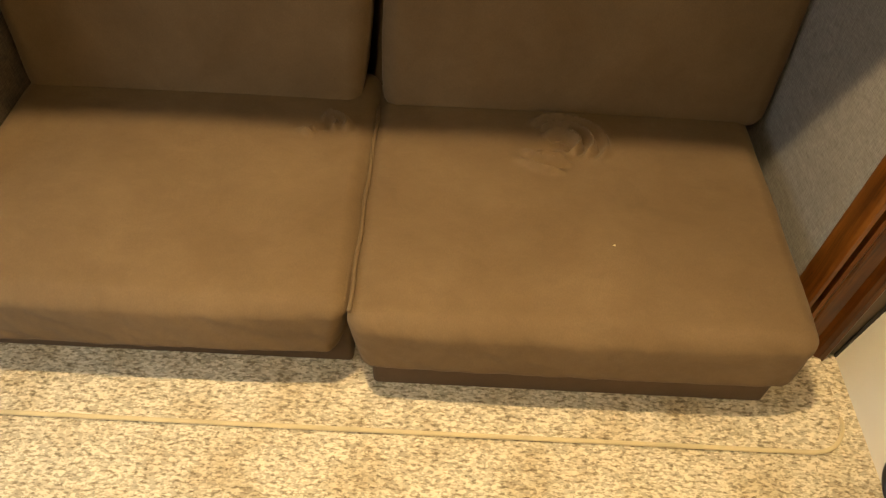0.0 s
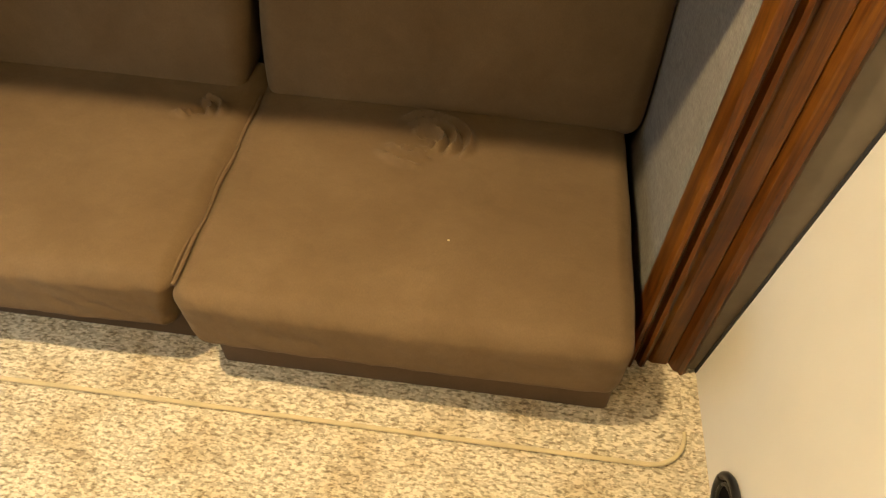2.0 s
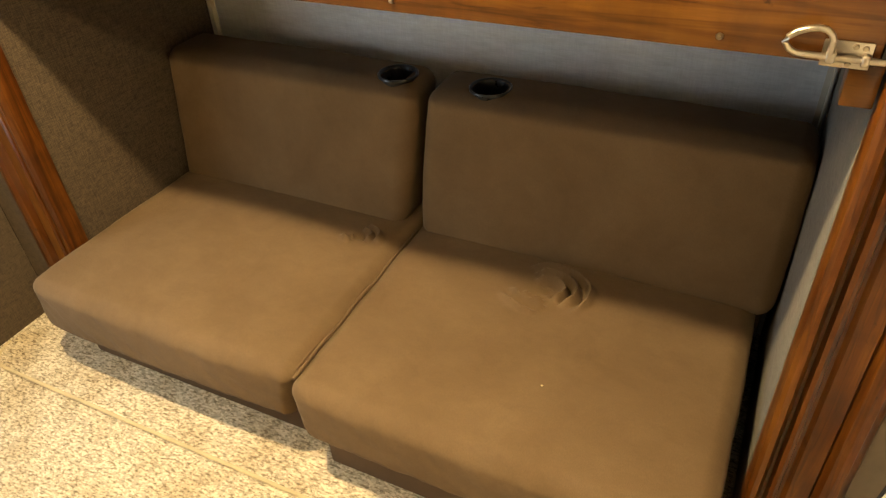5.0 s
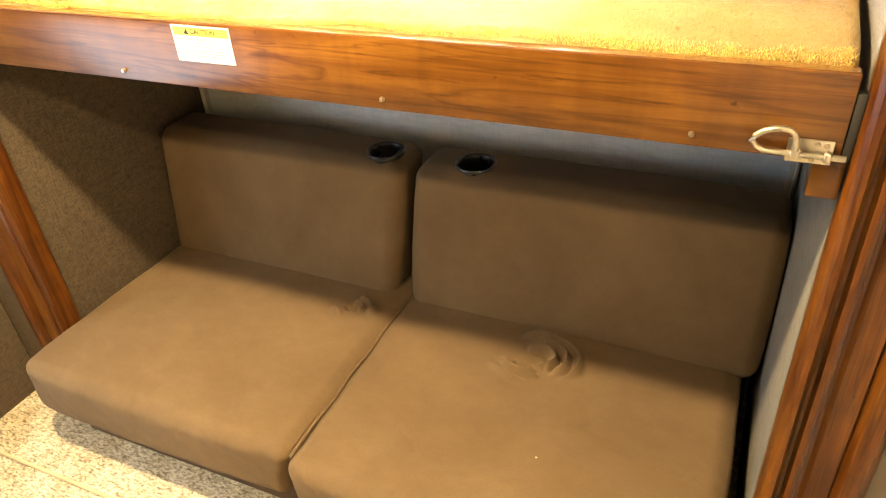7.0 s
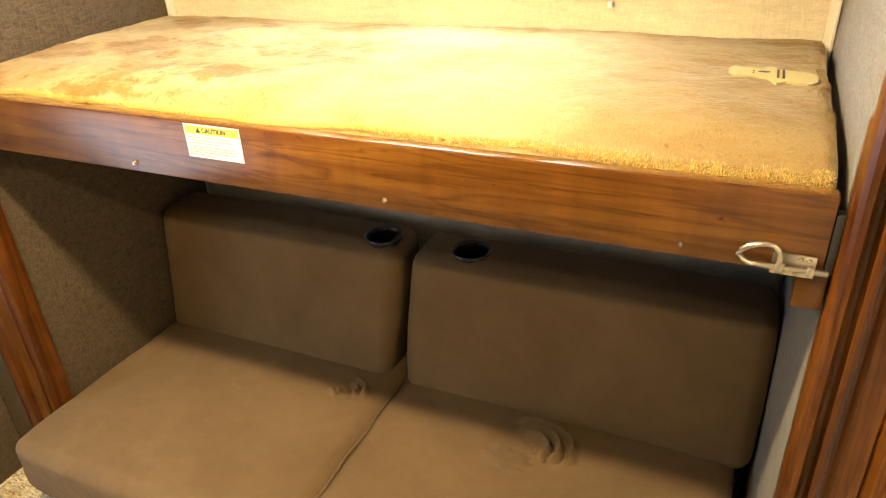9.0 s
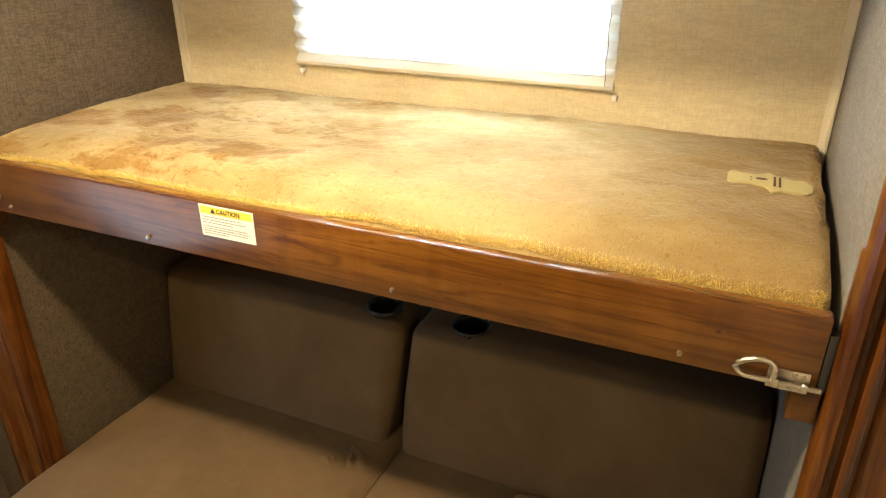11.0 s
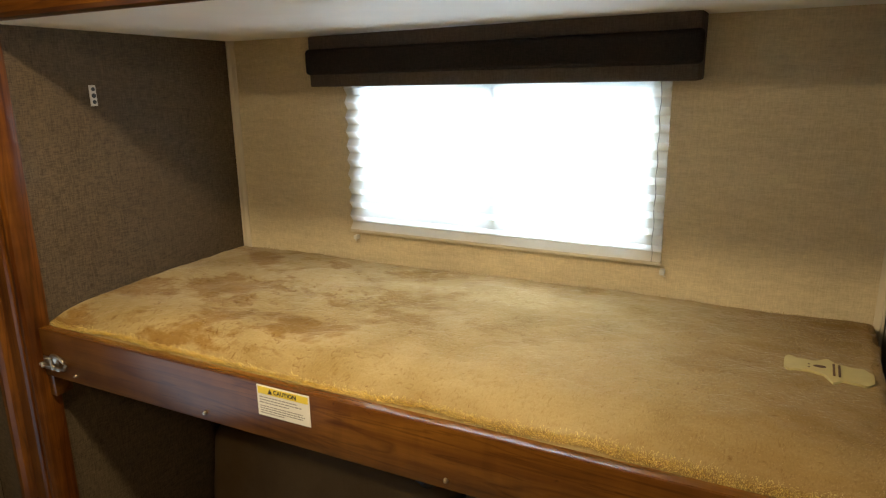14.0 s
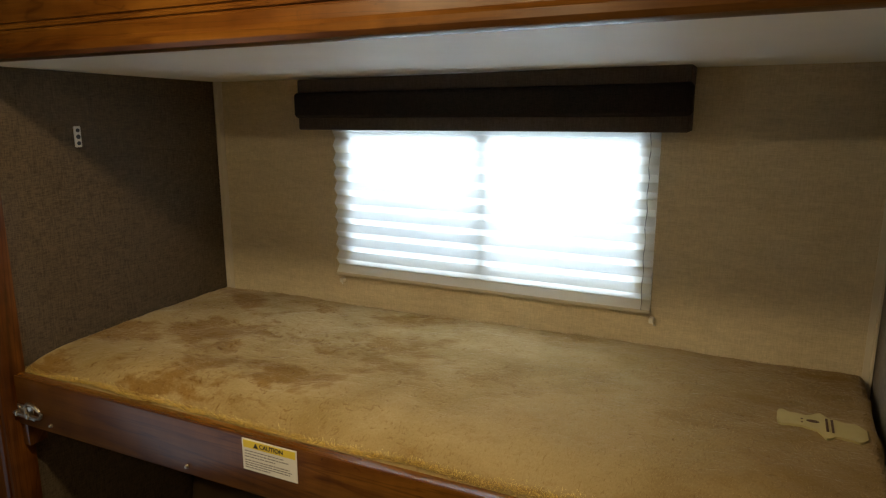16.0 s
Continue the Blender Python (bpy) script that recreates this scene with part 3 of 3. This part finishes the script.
LEAN = 0.055 / 0.36     # the backrest leans back
for x0, x1, cup in ((0.018, 0.815, 0.785), (0.872, 1.797, 1.048)):
    a, b = (x0, 0.425, 0.315), (x1, 0.590, 0.735)
    soft = bulge(a, b, 0.010)

    def lean(p, n, soft=soft):
        o = soft(p, n)
        flare = (p.z - 0.335) / 0.40
        inner = max(0.0, 1 - abs(p.x - 0.845) / 0.12)
        if p.x < 0.3:
            o[0] += (west(p.y) + 0.001) * (1 - p.x / 0.3)
        return (o[0] + flare * inner * (0.055 if p.x < 0.845 else 0.028), o[1] + (p.z - 0.335) * LEAN, o[2])
    bm = pillow(a, b, 0.035, 0.008, lean)
    cy, z = 0.541, 0.7465
    hole = [f for f in bm.faces if f.calc_center_median().z > 0.738 and all(v.co.y > cy - 0.050 and math.hypot(v.co.x - cup, v.co.y - cy) < 0.0525 for v in f.verts)]
    bmesh.ops.delete(bm, geom=hole, context="FACES")
    back = part("backrest", bm, SUEDE, sofa)
    # a moulded cup: flange, rounded lip and a well with a floor, turned from one profile
    prof = [(0.0545, z - 0.005), (0.0547, z + 0.0002), (0.0532, z + 0.0022), (0.0515, z + 0.0022), (0.0490, z), (0.0465, z - 0.006), (0.0440, z - 0.072), (0.040, z - 0.076), (0.001, z - 0.076)]
    cm = bmesh.new()
    rings = [[cm.verts.new((cup + r * math.cos(radians(k * 10)), cy + r * math.sin(radians(k * 10)), h)) for k in range(36)] for r, h in prof]
    for A, B in zip(rings, rings[1:]):
        for k in range(36):
            cm.faces.new((A[k], A[(k + 1) % 36], B[(k + 1) % 36], B[k]))
    cm.faces.new(rings[-1])
    part("cup_holder", cm, BLACK, back, "glossy black plastic cup holder")

# Added dark sheet that supplies the shade in the gap between the backrests.
part("gap_backing", box((0.03, 0.655, 0.0005), (1.765, 0.690, 0.60), 0.006), SUEDE_DARK, sofa, "dark sheet added behind the backrests so their gap reads black")
lint = bmesh.new()
bmesh.ops.create_icosphere(lint, subdivisions=2, radius=0.0022, matrix=Matrix.Translation((1.382, 0.008, 0.3485)) @ Matrix.Diagonal((1.3, 0.9, 0.5, 1)))
tagged(part("lint_speck", lint, BINDING), "tiny pale lint speck lying on the seat cushion", "lint")

# ---- bunk ----
bunk = thing("bunk_bed", (0.9, 0.35, BUNK_B), "cherry-wood fronted fold-down bunk with slide latches and caution sticker", "bunk bed")
BX0, BX1 = -0.004, 1.790
part("front_board", box((BX0, 0.0, BUNK_B - 0.002), (BX1, 0.025, BUNK_T), 0.003, 2), WOOD_X, bunk)
part("edge_band", box((BX0 + 0.003, 0.003, BUNK_T), (BX1 - 0.003, 0.0245, BUNK_T + 0.0008)), EDGE_WOOD, bunk, "glossy wood-film top edge")
part("end_strip", box((BX1 + 0.0005, 0.002, 1.120), (BX1 + 0.0125, 0.020, 1.214), 0.002), STRIP_BLACK, bunk, "black strip filling the gap at the board's end")
part("platform", box((BX0, 0.0255, 1.135), (BX1, D - 0.02, 1.165), 0.002), PLY, bunk, "plain board under the mattress")


def screw(x, z):
    bm = rod((x, 0.001, z), (x, -0.0045, z), 0.0052, 14, r2=0.0036)
    rod((x, -0.004, z), (x, -0.0062, z), 0.0026, 8, bm=bm)
    return part("screw", bm, ZINC, bunk, "small round-headed screw")


for x in (0.115, 0.534, 1.108, 1.601):
    screw(x, 1.137)


def latch(x, sgn, z):
    """Slide bolt: base plate with screws, bolt, and a bent wire loop to pull."""
    k_ = 0.95
    plate = part("latch", box((x - 0.028, -0.003, z - 0.018), (x + 0.028, 0.0, z + 0.016), 0.0012), NICKEL, bunk, "satin nickel slide-bolt latch")
    for dx, w in ((-0.017, 0.006), (0.022, 0.005)):
        part("guide", box((x + sgn * dx - w, -0.0145, z - 0.012), (x + sgn * dx + w, -0.0031, z + 0.004), 0.004, 3), NICKEL, plate)
    pts = [(0.046, -0.004), (0.0, -0.004), (-0.045, -0.004), (-0.060, -0.003), (-0.070, 0.003), (-0.076, 0.012), (-0.073, 0.020), (-0.064, 0.028),
           (-0.052, 0.033), (-0.040, 0.035), (-0.030, 0.033), (-0.023, 0.027), (-0.020, 0.019), (-0.020, 0.010), (-0.020, 0.002)]
    out = [0.0, 0.0, 0.0, 0.001, 0.003, 0.005, 0.006, 0.007, 0.007, 0.007, 0.006, 0.005, 0.005, 0.004, 0.003]
    part("pull_loop", tube([(x + sgn * u * k_, -0.009 - o, z + v * k_) for (u, v), o in zip(pts, out)], 0.0042, 10), NICKEL, plate)
    for dx, dz in ((0.008, 0.010), (0.004, -0.013), (0.019, 0.009)):
        part("screw", rod((x + sgn * dx, -0.002, z + dz), (x + sgn * dx, -0.0055, z + dz), 0.0042, 12, r2=0.003), ZINC, plate)
    return plate


latch(1.752, 1, 1.133)
latch(0.030, -1, 1.155)

# caution sticker on the board
LX0, LX1, LZ0, LZ1 = 0.686, 0.816, 1.170, 1.236


def text(name, body, size, at, mat, parent, label=""):
    cu = bpy.data.curves.new(name, "FONT")
    cu.body, cu.size, cu.align_x, cu.align_y = body, size, "CENTER", "CENTER"
    cu.extrude, cu.offset = 0.0002, 0.0003
    tmp = new("tmp_text", cu)
    dep = bpy.context.evaluated_depsgraph_get()
    me = bpy.data.meshes.new_from_object(tmp.evaluated_get(dep))
    bpy.data.objects.remove(tmp)
    bm = bmesh.new()
    bm.from_mesh(me)
    bpy.data.meshes.remove(me)
    bm.transform(pose(*at, 90, 0, 0))
    return part(name, bm, mat, parent, label, smooth=None)


sticker = part("sticker", box((LX0, -0.0012, LZ0), (LX1, -0.0001, LZ1)), PAPER, bunk, "white and yellow caution sticker")
part("header", box((LX0 + 0.003, -0.0018, LZ1 - 0.018), (LX1 - 0.003, -0.0010, LZ1 - 0.003)), YELLOW, sticker, "yellow header band")
text("caution_word", "CAUTION", 0.0125, ((LX0 + LX1) / 2 + 0.006, -0.0021, LZ1 - 0.0105), INK, sticker, "black printed word CAUTION")
tri = sweep([(-0.006, -0.005), (0.006, -0.005), (0, 0.0055)], [(0.720, -0.0022, LZ1 - 0.0105), (0.720, -0.0016, LZ1 - 0.0105)], ((1, 0, 0), (0, 0, 1)))
part("warning_sign", tri, INK, sticker)
for row, (z, ln) in enumerate(((0.040, 0.80), (0.034, 0.88), (0.028, 0.62), (0.0205, 0.90), (0.0155, 0.94), (0.0105, 0.90), (0.0055, 0.50))):
    x = LX0 + 0.006
    rnd = random.Random(row)
    end = LX0 + 0.006 + ln * (LX1 - LX0 - 0.012)
    bm = bmesh.new()
    while x < end:
        w = rnd.uniform(0.004, 0.011)
        box((x, -0.0016, LZ0 + z), (min(x + w, end), -0.0010, LZ0 + z + 0.0021), bm=bm)
        x += w + 0.0016
    part("print_line", bm, INK_GREY, sticker)

# cleats that carry the bunk's front corners
for x0, x1 in ((1.760, 1.7995), (-0.019, 0.020)):
    tagged(part("support_cleat", box((x0, 0.004, 1.062), (x1, 0.05, BUNK_B - 0.0005), 0.002), WOOD_X), "small wooden cleat under the bunk's corner", "cleat", "bunk cleats")

# ---- mattress ----
mattress = thing("mattress", (0.9, 0.37, 1.165), "thin golden-beige plush bunk mattress, nap brushed in patches", "mattress")
ma, mb = (0.006, 0.0300, 1.1655), (1.785, D - 0.011, MAT_T)
msoft = bulge(ma, mb, 0.004)


def mshape(p, n):
    o = msoft(p, n)
    o = [o[0], o[1], o[2]]
    if n[2] > 0.6:
        o[2] += 0.006 * noise.noise(Vector((p.x * 3, p.y * 4, 1.7))) + 0.0035 * noise.noise(p * 11) + 0.0016 * noise.noise(p * 34)
        o[2] += (0.008 + 0.008 * max(0.0, min(1.0, (p.x - 0.6) / 0.6))) * p.y / D
    if n[2] > -0.2 and p.y < 0.170:
        o[2] -= 0.029 * max(0.0, 1 - (p.y - 0.030) / 0.14) ** 2
    o[0] += west(p.y) * max(0.0, 1 - p.x / 0.25)
    if p.y > D - 0.06:
        o[1] -= 0.014 * (0.5 + 0.5 * noise.noise(Vector((p.x * 5, 0, 3))))
    return o


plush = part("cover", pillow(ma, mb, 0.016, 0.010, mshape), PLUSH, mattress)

# loose pile fibres over the cover, thickest along the front and side edges
from mathutils.bvhtree import BVHTree
cover = BVHTree.FromPolygons([v.co.copy() for v in plush.data.vertices], [tuple(f.vertices) for f in plush.data.polygons])
TX0, TX1, TY = 1.616, 1.764, 0.416
rng = random.Random(7)
hv, hf, goldens = [], [], []
for k in range(64000):
    pick = rng.random()
    x_ = rng.uniform(-0.012, 1.78)
    if pick < 0.30:
        x, y = x_, 0.031 + abs(rng.gauss(0, 0.0035 + 0.004 * max(0.0, x_ - 0.9)))
    elif pick < 0.40:
        x, y = 1.783 - abs(rng.gauss(0, 0.010)), rng.uniform(0.02, 0.70)
    else:
        x, y = x_, rng.uniform(0.034, 0.725)
    spot = cover.ray_cast(Vector((x, y, 1.5)) - mattress.location, Vector((0, 0, -1)))[0]
    if spot is None:
        continue
    z = spot.z + mattress.location.z
    lay = 6.0 * noise.noise(Vector((x * 4, y * 5, 9.0)))
    ln = rng.uniform(0.004, 0.009)
    front = max(0.0, 1 - (y - 0.031) / 0.03)
    if TX0 - 0.004 < x < TX1 + 0.004 and abs(y - TY) < 0.052:
        continue
    d = Vector((0.7 * math.cos(lay) * (1 - front) + rng.gauss(0, 0.3), 0.7 * math.sin(lay) * (1 - front) - 0.55 * front + rng.gauss(0, 0.25), rng.uniform(0.2, 0.7))).normalized() * ln
    s_ = Vector((-d.y, d.x, 0)).normalized() * 0.0006
    p0 = Vector((x, y, z - 0.001))
    i = len(hv)
    hv += [p0 - s_ - mattress.location, p0 + s_ - mattress.location, p0 + d - mattress.location]
    hf.append((i, i + 1, i + 2) if (2 * s_).cross(d + s_).z > 0 else (i + 1, i, i + 2))
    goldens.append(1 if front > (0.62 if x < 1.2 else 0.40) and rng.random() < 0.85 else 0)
me = bpy.data.meshes.new("pile_fibres")
me.from_pydata(hv, [], hf)
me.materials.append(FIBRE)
me.materials.append(LIT_FRINGE)
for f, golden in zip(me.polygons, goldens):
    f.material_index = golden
for f in me.polygons:
    f.use_smooth = True
me.normals_split_custom_set_from_vertices([Vector((0, -0.25, 1)).normalized()] * len(hv))
fur = new("plush_fuzz", me)
fur.parent = mattress
tagged(fur, "short beige plush fibres, front ones tinted bright gold as if lit through", kind="stuff")

# cloth tag sewn on the plush: lobed outline, dark oval and bars
tag = bmesh.new()
outline = []
for k in range(64):
    a = 2 * math.pi * k / 64
    u = 0.5 - 0.5 * math.cos(a)
    top = math.sin(a) > 0
    half = 0.025 + 0.015 * math.exp(-((u - 0.06) / 0.06) ** 2) + 0.025 * math.exp(-((u - (0.50 if top else 0.55)) / 0.07) ** 2) + 0.018 * math.exp(-((u - 0.90) / 0.07) ** 2)
    half += 0.010 * math.exp(-((u - 0.72) / 0.10) ** 2) + 0.002 * math.sin(31 * u + (1 if top else 2.2))
    outline.append((TX0 + (TX1 - TX0) * u, TY - 0.10 * (TX0 + (TX1 - TX0) * u - 1.70) + half * (1 if math.sin(a) > 0 else -1) * abs(math.sin(a)) ** 0.25))


def on_cover(x, y, up):
    spot = cover.ray_cast(Vector((x, y, 1.5)) - mattress.location, Vector((0, 0, -1)))[0]
    return (x, y, spot.z + mattress.location.z + up)


rim_ = [tag.verts.new(on_cover(x, y, 0.0050)) for x, y in outline]
low_ = [tag.verts.new(on_cover(x, y, 0.0005)) for x, y in outline]
mid_ = [tag.verts.new(on_cover(TX0 + (x - TX0), TY - 0.10 * (x - 1.70) + (y - TY + 0.10 * (x - 1.70)) * 0.4, 0.0056)) for x, y in outline]
for k in range(64):
    q = (k + 1) % 64
    tag.faces.new((low_[k], low_[q], rim_[q], rim_[k]))
    tag.faces.new((rim_[k], rim_[q], mid_[q], mid_[k]))
for k in range(31):
    tag.faces.new((mid_[k], mid_[k + 1], mid_[62 - k], mid_[63 - k]))
sewn = part("cloth_tag", tag, TAGCLOTH, mattress, "pale yellow lobed cloth tag with dark print")
TZ = on_cover(1.676, TY, 0.0068)[2]
oval = bmesh.new()
bmesh.ops.create_circle(oval, cap_ends=True, segments=24, radius=1.0, matrix=Matrix.Translation((1.676, TY + 0.0024, TZ)) @ Matrix.Diagonal((0.011, 0.0065, 1, 1)))
part("print_oval", oval, TAGBROWN, sewn)
for x in (1.697, 1.706):
    TZ = on_cover(x, TY, 0.0068)[2]
    part("print_bar", box((x, TY - 0.030, TZ - 0.001), (x + 0.004, TY + 0.024, TZ + 0.0004)), TAGBROWN, sewn)
for dy in (-0.006, 0.008):
    part("print_dot", rod((1.658, TY + dy, TZ - 0.001), (1.658, TY + dy, TZ + 0.0004), 0.0022, 10), TAGBROWN, sewn)


# ---- window, blind, valance ----
win = new("window_1")
win.location = (0.88, D + 0.02, 1.60)
tagged(win, "two-pane sliding window with white vinyl frame behind the blind", "window", kind="structure")
x0, z0, x1, z1 = WIN
fw = 0.016
for a, b in (((x0, z0), (x1, z0 + fw)), ((x0, z1 - fw), (x1, z1)), ((x0, z0 + fw), (x0 + fw, z1 - fw)), ((x1 - fw, z0 + fw), (x1, z1 - fw)), ((0.868, z0 + fw), (0.896, z1 - fw))):
    part("window_frame", box((a[0], D + 0.006, a[1]), (b[0], D + 0.034, b[1]), 0.002), VINYL, win)
for a, b, g in ((x0 + fw, 0.868, GLASS_TINT), (0.896, x1 - fw, GLASS)):
    pane = part("pane", box((a, D + 0.018, z0 + fw), (b, D + 0.022, z1 - fw)), g, win)
    pane.visible_shadow = False

part("insect_screen", box((x0 + fw, D + 0.009, z0 + fw), (0.868, D + 0.0095, z1 - fw)), SCREEN, win, "dark insect screen")
blind = thing("pleated_blind", (0.875, 0.715, 1.36), "white translucent pleated blind lowered over the window", "blind")
BL0, BL1, BZ0, BZ1 = 0.427, 1.326, 1.372, 1.905
bm = bmesh.new()
n = 26
rows_ = []
for k in range(n + 1):
    z = BZ0 + (BZ1 - BZ0) * k / n
    y = 0.726 + (0.0087 if k % 2 else -0.0065)
    rows_.append([bm.verts.new((x, y, z)) for x in (BL0, 0.65, 0.875, 1.10, BL1)])
for A, B in zip(rows_, rows_[1:]):
    for k in range(4):
        bm.faces.new((A[k], A[k + 1], B[k + 1], B[k]))
for k in range(0, n - 1, 2):      # folded-in ends of the pleats
    for e in (0, 4):
        back = bm.verts.new((rows_[k][e].co.x, D - 0.0003, rows_[k][e].co.z)) if k == 0 else rows_[k - 1][e]
        bm.faces.new((back, rows_[k][e], rows_[k + 1][e]))
part("pleated_cloth", bm, BLIND, blind, smooth=None)
part("bottom_rail", box((BL0 - 0.002, 0.7195, BZ0 - 0.010), (BL1 + 0.002, D + 0.001, BZ0), 0.003), CREAM_TRIM, blind, "white bottom rail")
part("cord", tube([(BL1 - 0.020 + 0.0016 * math.sin(k * 1.7), 0.7165, BZ0 + 0.02 * k) for k in range(24)], 0.0010, 6), INK_GREY, blind, "thin grey lift cord")
for x in (BL0 + 0.016, BL1 + 0.006):
    clip = part("hold_down", box((x - 0.006, 0.716, BZ0 - 0.032), (x + 0.006, D, BZ0 - 0.018), 0.003), VINYL, blind, "small white hold-down clip")
    tail = [(x + 0.002 * math.sin(k), 0.714 - 0.001 * k, BZ0 - 0.022 - 0.005 * k + 0.0006 * k * k) for k in range(7)]
    part("cord_end", tube([(px + 0.002 * k, py, pz) for k, (px, py, pz) in enumerate(tail)], 0.001, 6), VINYL, clip)

val = thing("window_valance", (0.88, 0.69, 1.785), "taupe fabric valance box with padded black-brown band above the blind", "valance")
VX0, VX1, VY, VZ0, VZ1 = 0.360, 1.385, 0.655, 1.787, 1.922


def hung(bm):
    """The valance hangs a little askew, higher and deeper at its east end."""
    for v in bm.verts:
        k = (v.co.x - VX0) / (VX1 - VX0)
        v.co.z += k * (0.014 + 0.010 * (v.co.z - VZ0) / (VZ1 - VZ0))
        v.co.x += 0.008 * k
    return bm


part("box_front", hung(box((VX0, VY, VZ0), (VX1, VY + 0.018, VZ1), 0.005, 3)), VAL_TAUPE, val)
for a, b in ((VX0, VX0 + 0.018), (VX1 - 0.018, VX1)):
    part("box_end", hung(box((a, VY + 0.0185, VZ0), (b, D - 0.0005, VZ1), 0.004, 2)), VAL_TAUPE, val)
part("padded_band", hung(pillow((VX0 - 0.006, VY - 0.013, VZ0 + 0.032), (VX1 + 0.006, VY + 0.012, VZ0 + 0.100), 0.011, 0.012,
                                lambda p, n: (0, -0.0015 * max(0.0, -n[1]) * abs(noise.noise(Vector((p.x * 60, 0, p.z * 6)))), 0.0015 * noise.noise(Vector((p.x * 9, 3, 0)))))), VAL_DARK, val, "padded black-brown cloth band")

# ---- small fixtures ----
JX = west(0.2425)
JY = 0.247
jack = thing("jack_plate", (west(JY), JY, 1.78), "small white wall plate with three dark sockets", "socket plate")
part("plate", box((JX + 0.0005, JY - 0.0095, 1.755), (JX + 0.005, JY + 0.0095, 1.807), 0.002), WHITE, jack)
for dz in (-0.016, 0.0, 0.016):
    part("socket", rod((JX + 0.004, JY, 1.781 + dz), (JX + 0.0065, JY, 1.781 + dz), 0.005 if dz else 0.0058, 16), BLACK, jack, "black round socket")

VY_, VZ_ = -0.358, 0.069
VX_ = WALL_FOOT + 0.004
vent = thing("floor_vent", (VX_, VY_, VZ_), "round black plastic heating vent low in the cream wall", "vent")
ring = [(VX_ - 0.004, VY_ + 0.061 * math.cos(radians(k * 10)), VZ_ + 0.061 * math.sin(radians(k * 10))) for k in range(36)]
part("ring", tube(ring, 0.009, 10, closed=True), BLACK, vent)
# Flat black disc in place of the unlit depth of the duct.
part("throat_disc", rod((VX_ - 0.0005, VY_, VZ_), (VX_ - 0.002, VY_, VZ_), 0.056, 32), HOLE_BLACK, vent, "flat black disc standing in for the unlit duct opening")
inner = [(VX_ - 0.006, VY_ + 0.044 * math.cos(radians(k * 10)), VZ_ + 0.044 * math.sin(radians(k * 10))) for k in range(36)]
part("inner_ring", tube(inner, 0.004, 8, closed=True), BLACK, vent)
part("damper", box((VX_ - 0.011, VY_ - 0.003, VZ_ - 0.040), (VX_ - 0.0025, VY_ + 0.003, VZ_ + 0.040), 0.0012, 2), BLACK, vent, "black turning damper blade")

for nm, (x, y) in (("ceiling_lamp", (0.80, -0.50)), ("ceiling_lamp", (0.90, -1.40))):
    cl = thing(nm, (x, y, ROOM_CEIL), "round surface-mounted warm ceiling lamp", "lamp", "ceiling lamps")
    part("housing", rod((x, y, ROOM_CEIL), (x, y, ROOM_CEIL - 0.035), 0.085, 32, r2=0.078), WHITE, cl)
    part("lens", rod((x, y, ROOM_CEIL - 0.035), (x, y, ROOM_CEIL - 0.042), 0.070, 32, r2=0.060), LAMP_GLOW, cl, "glowing frosted lens")
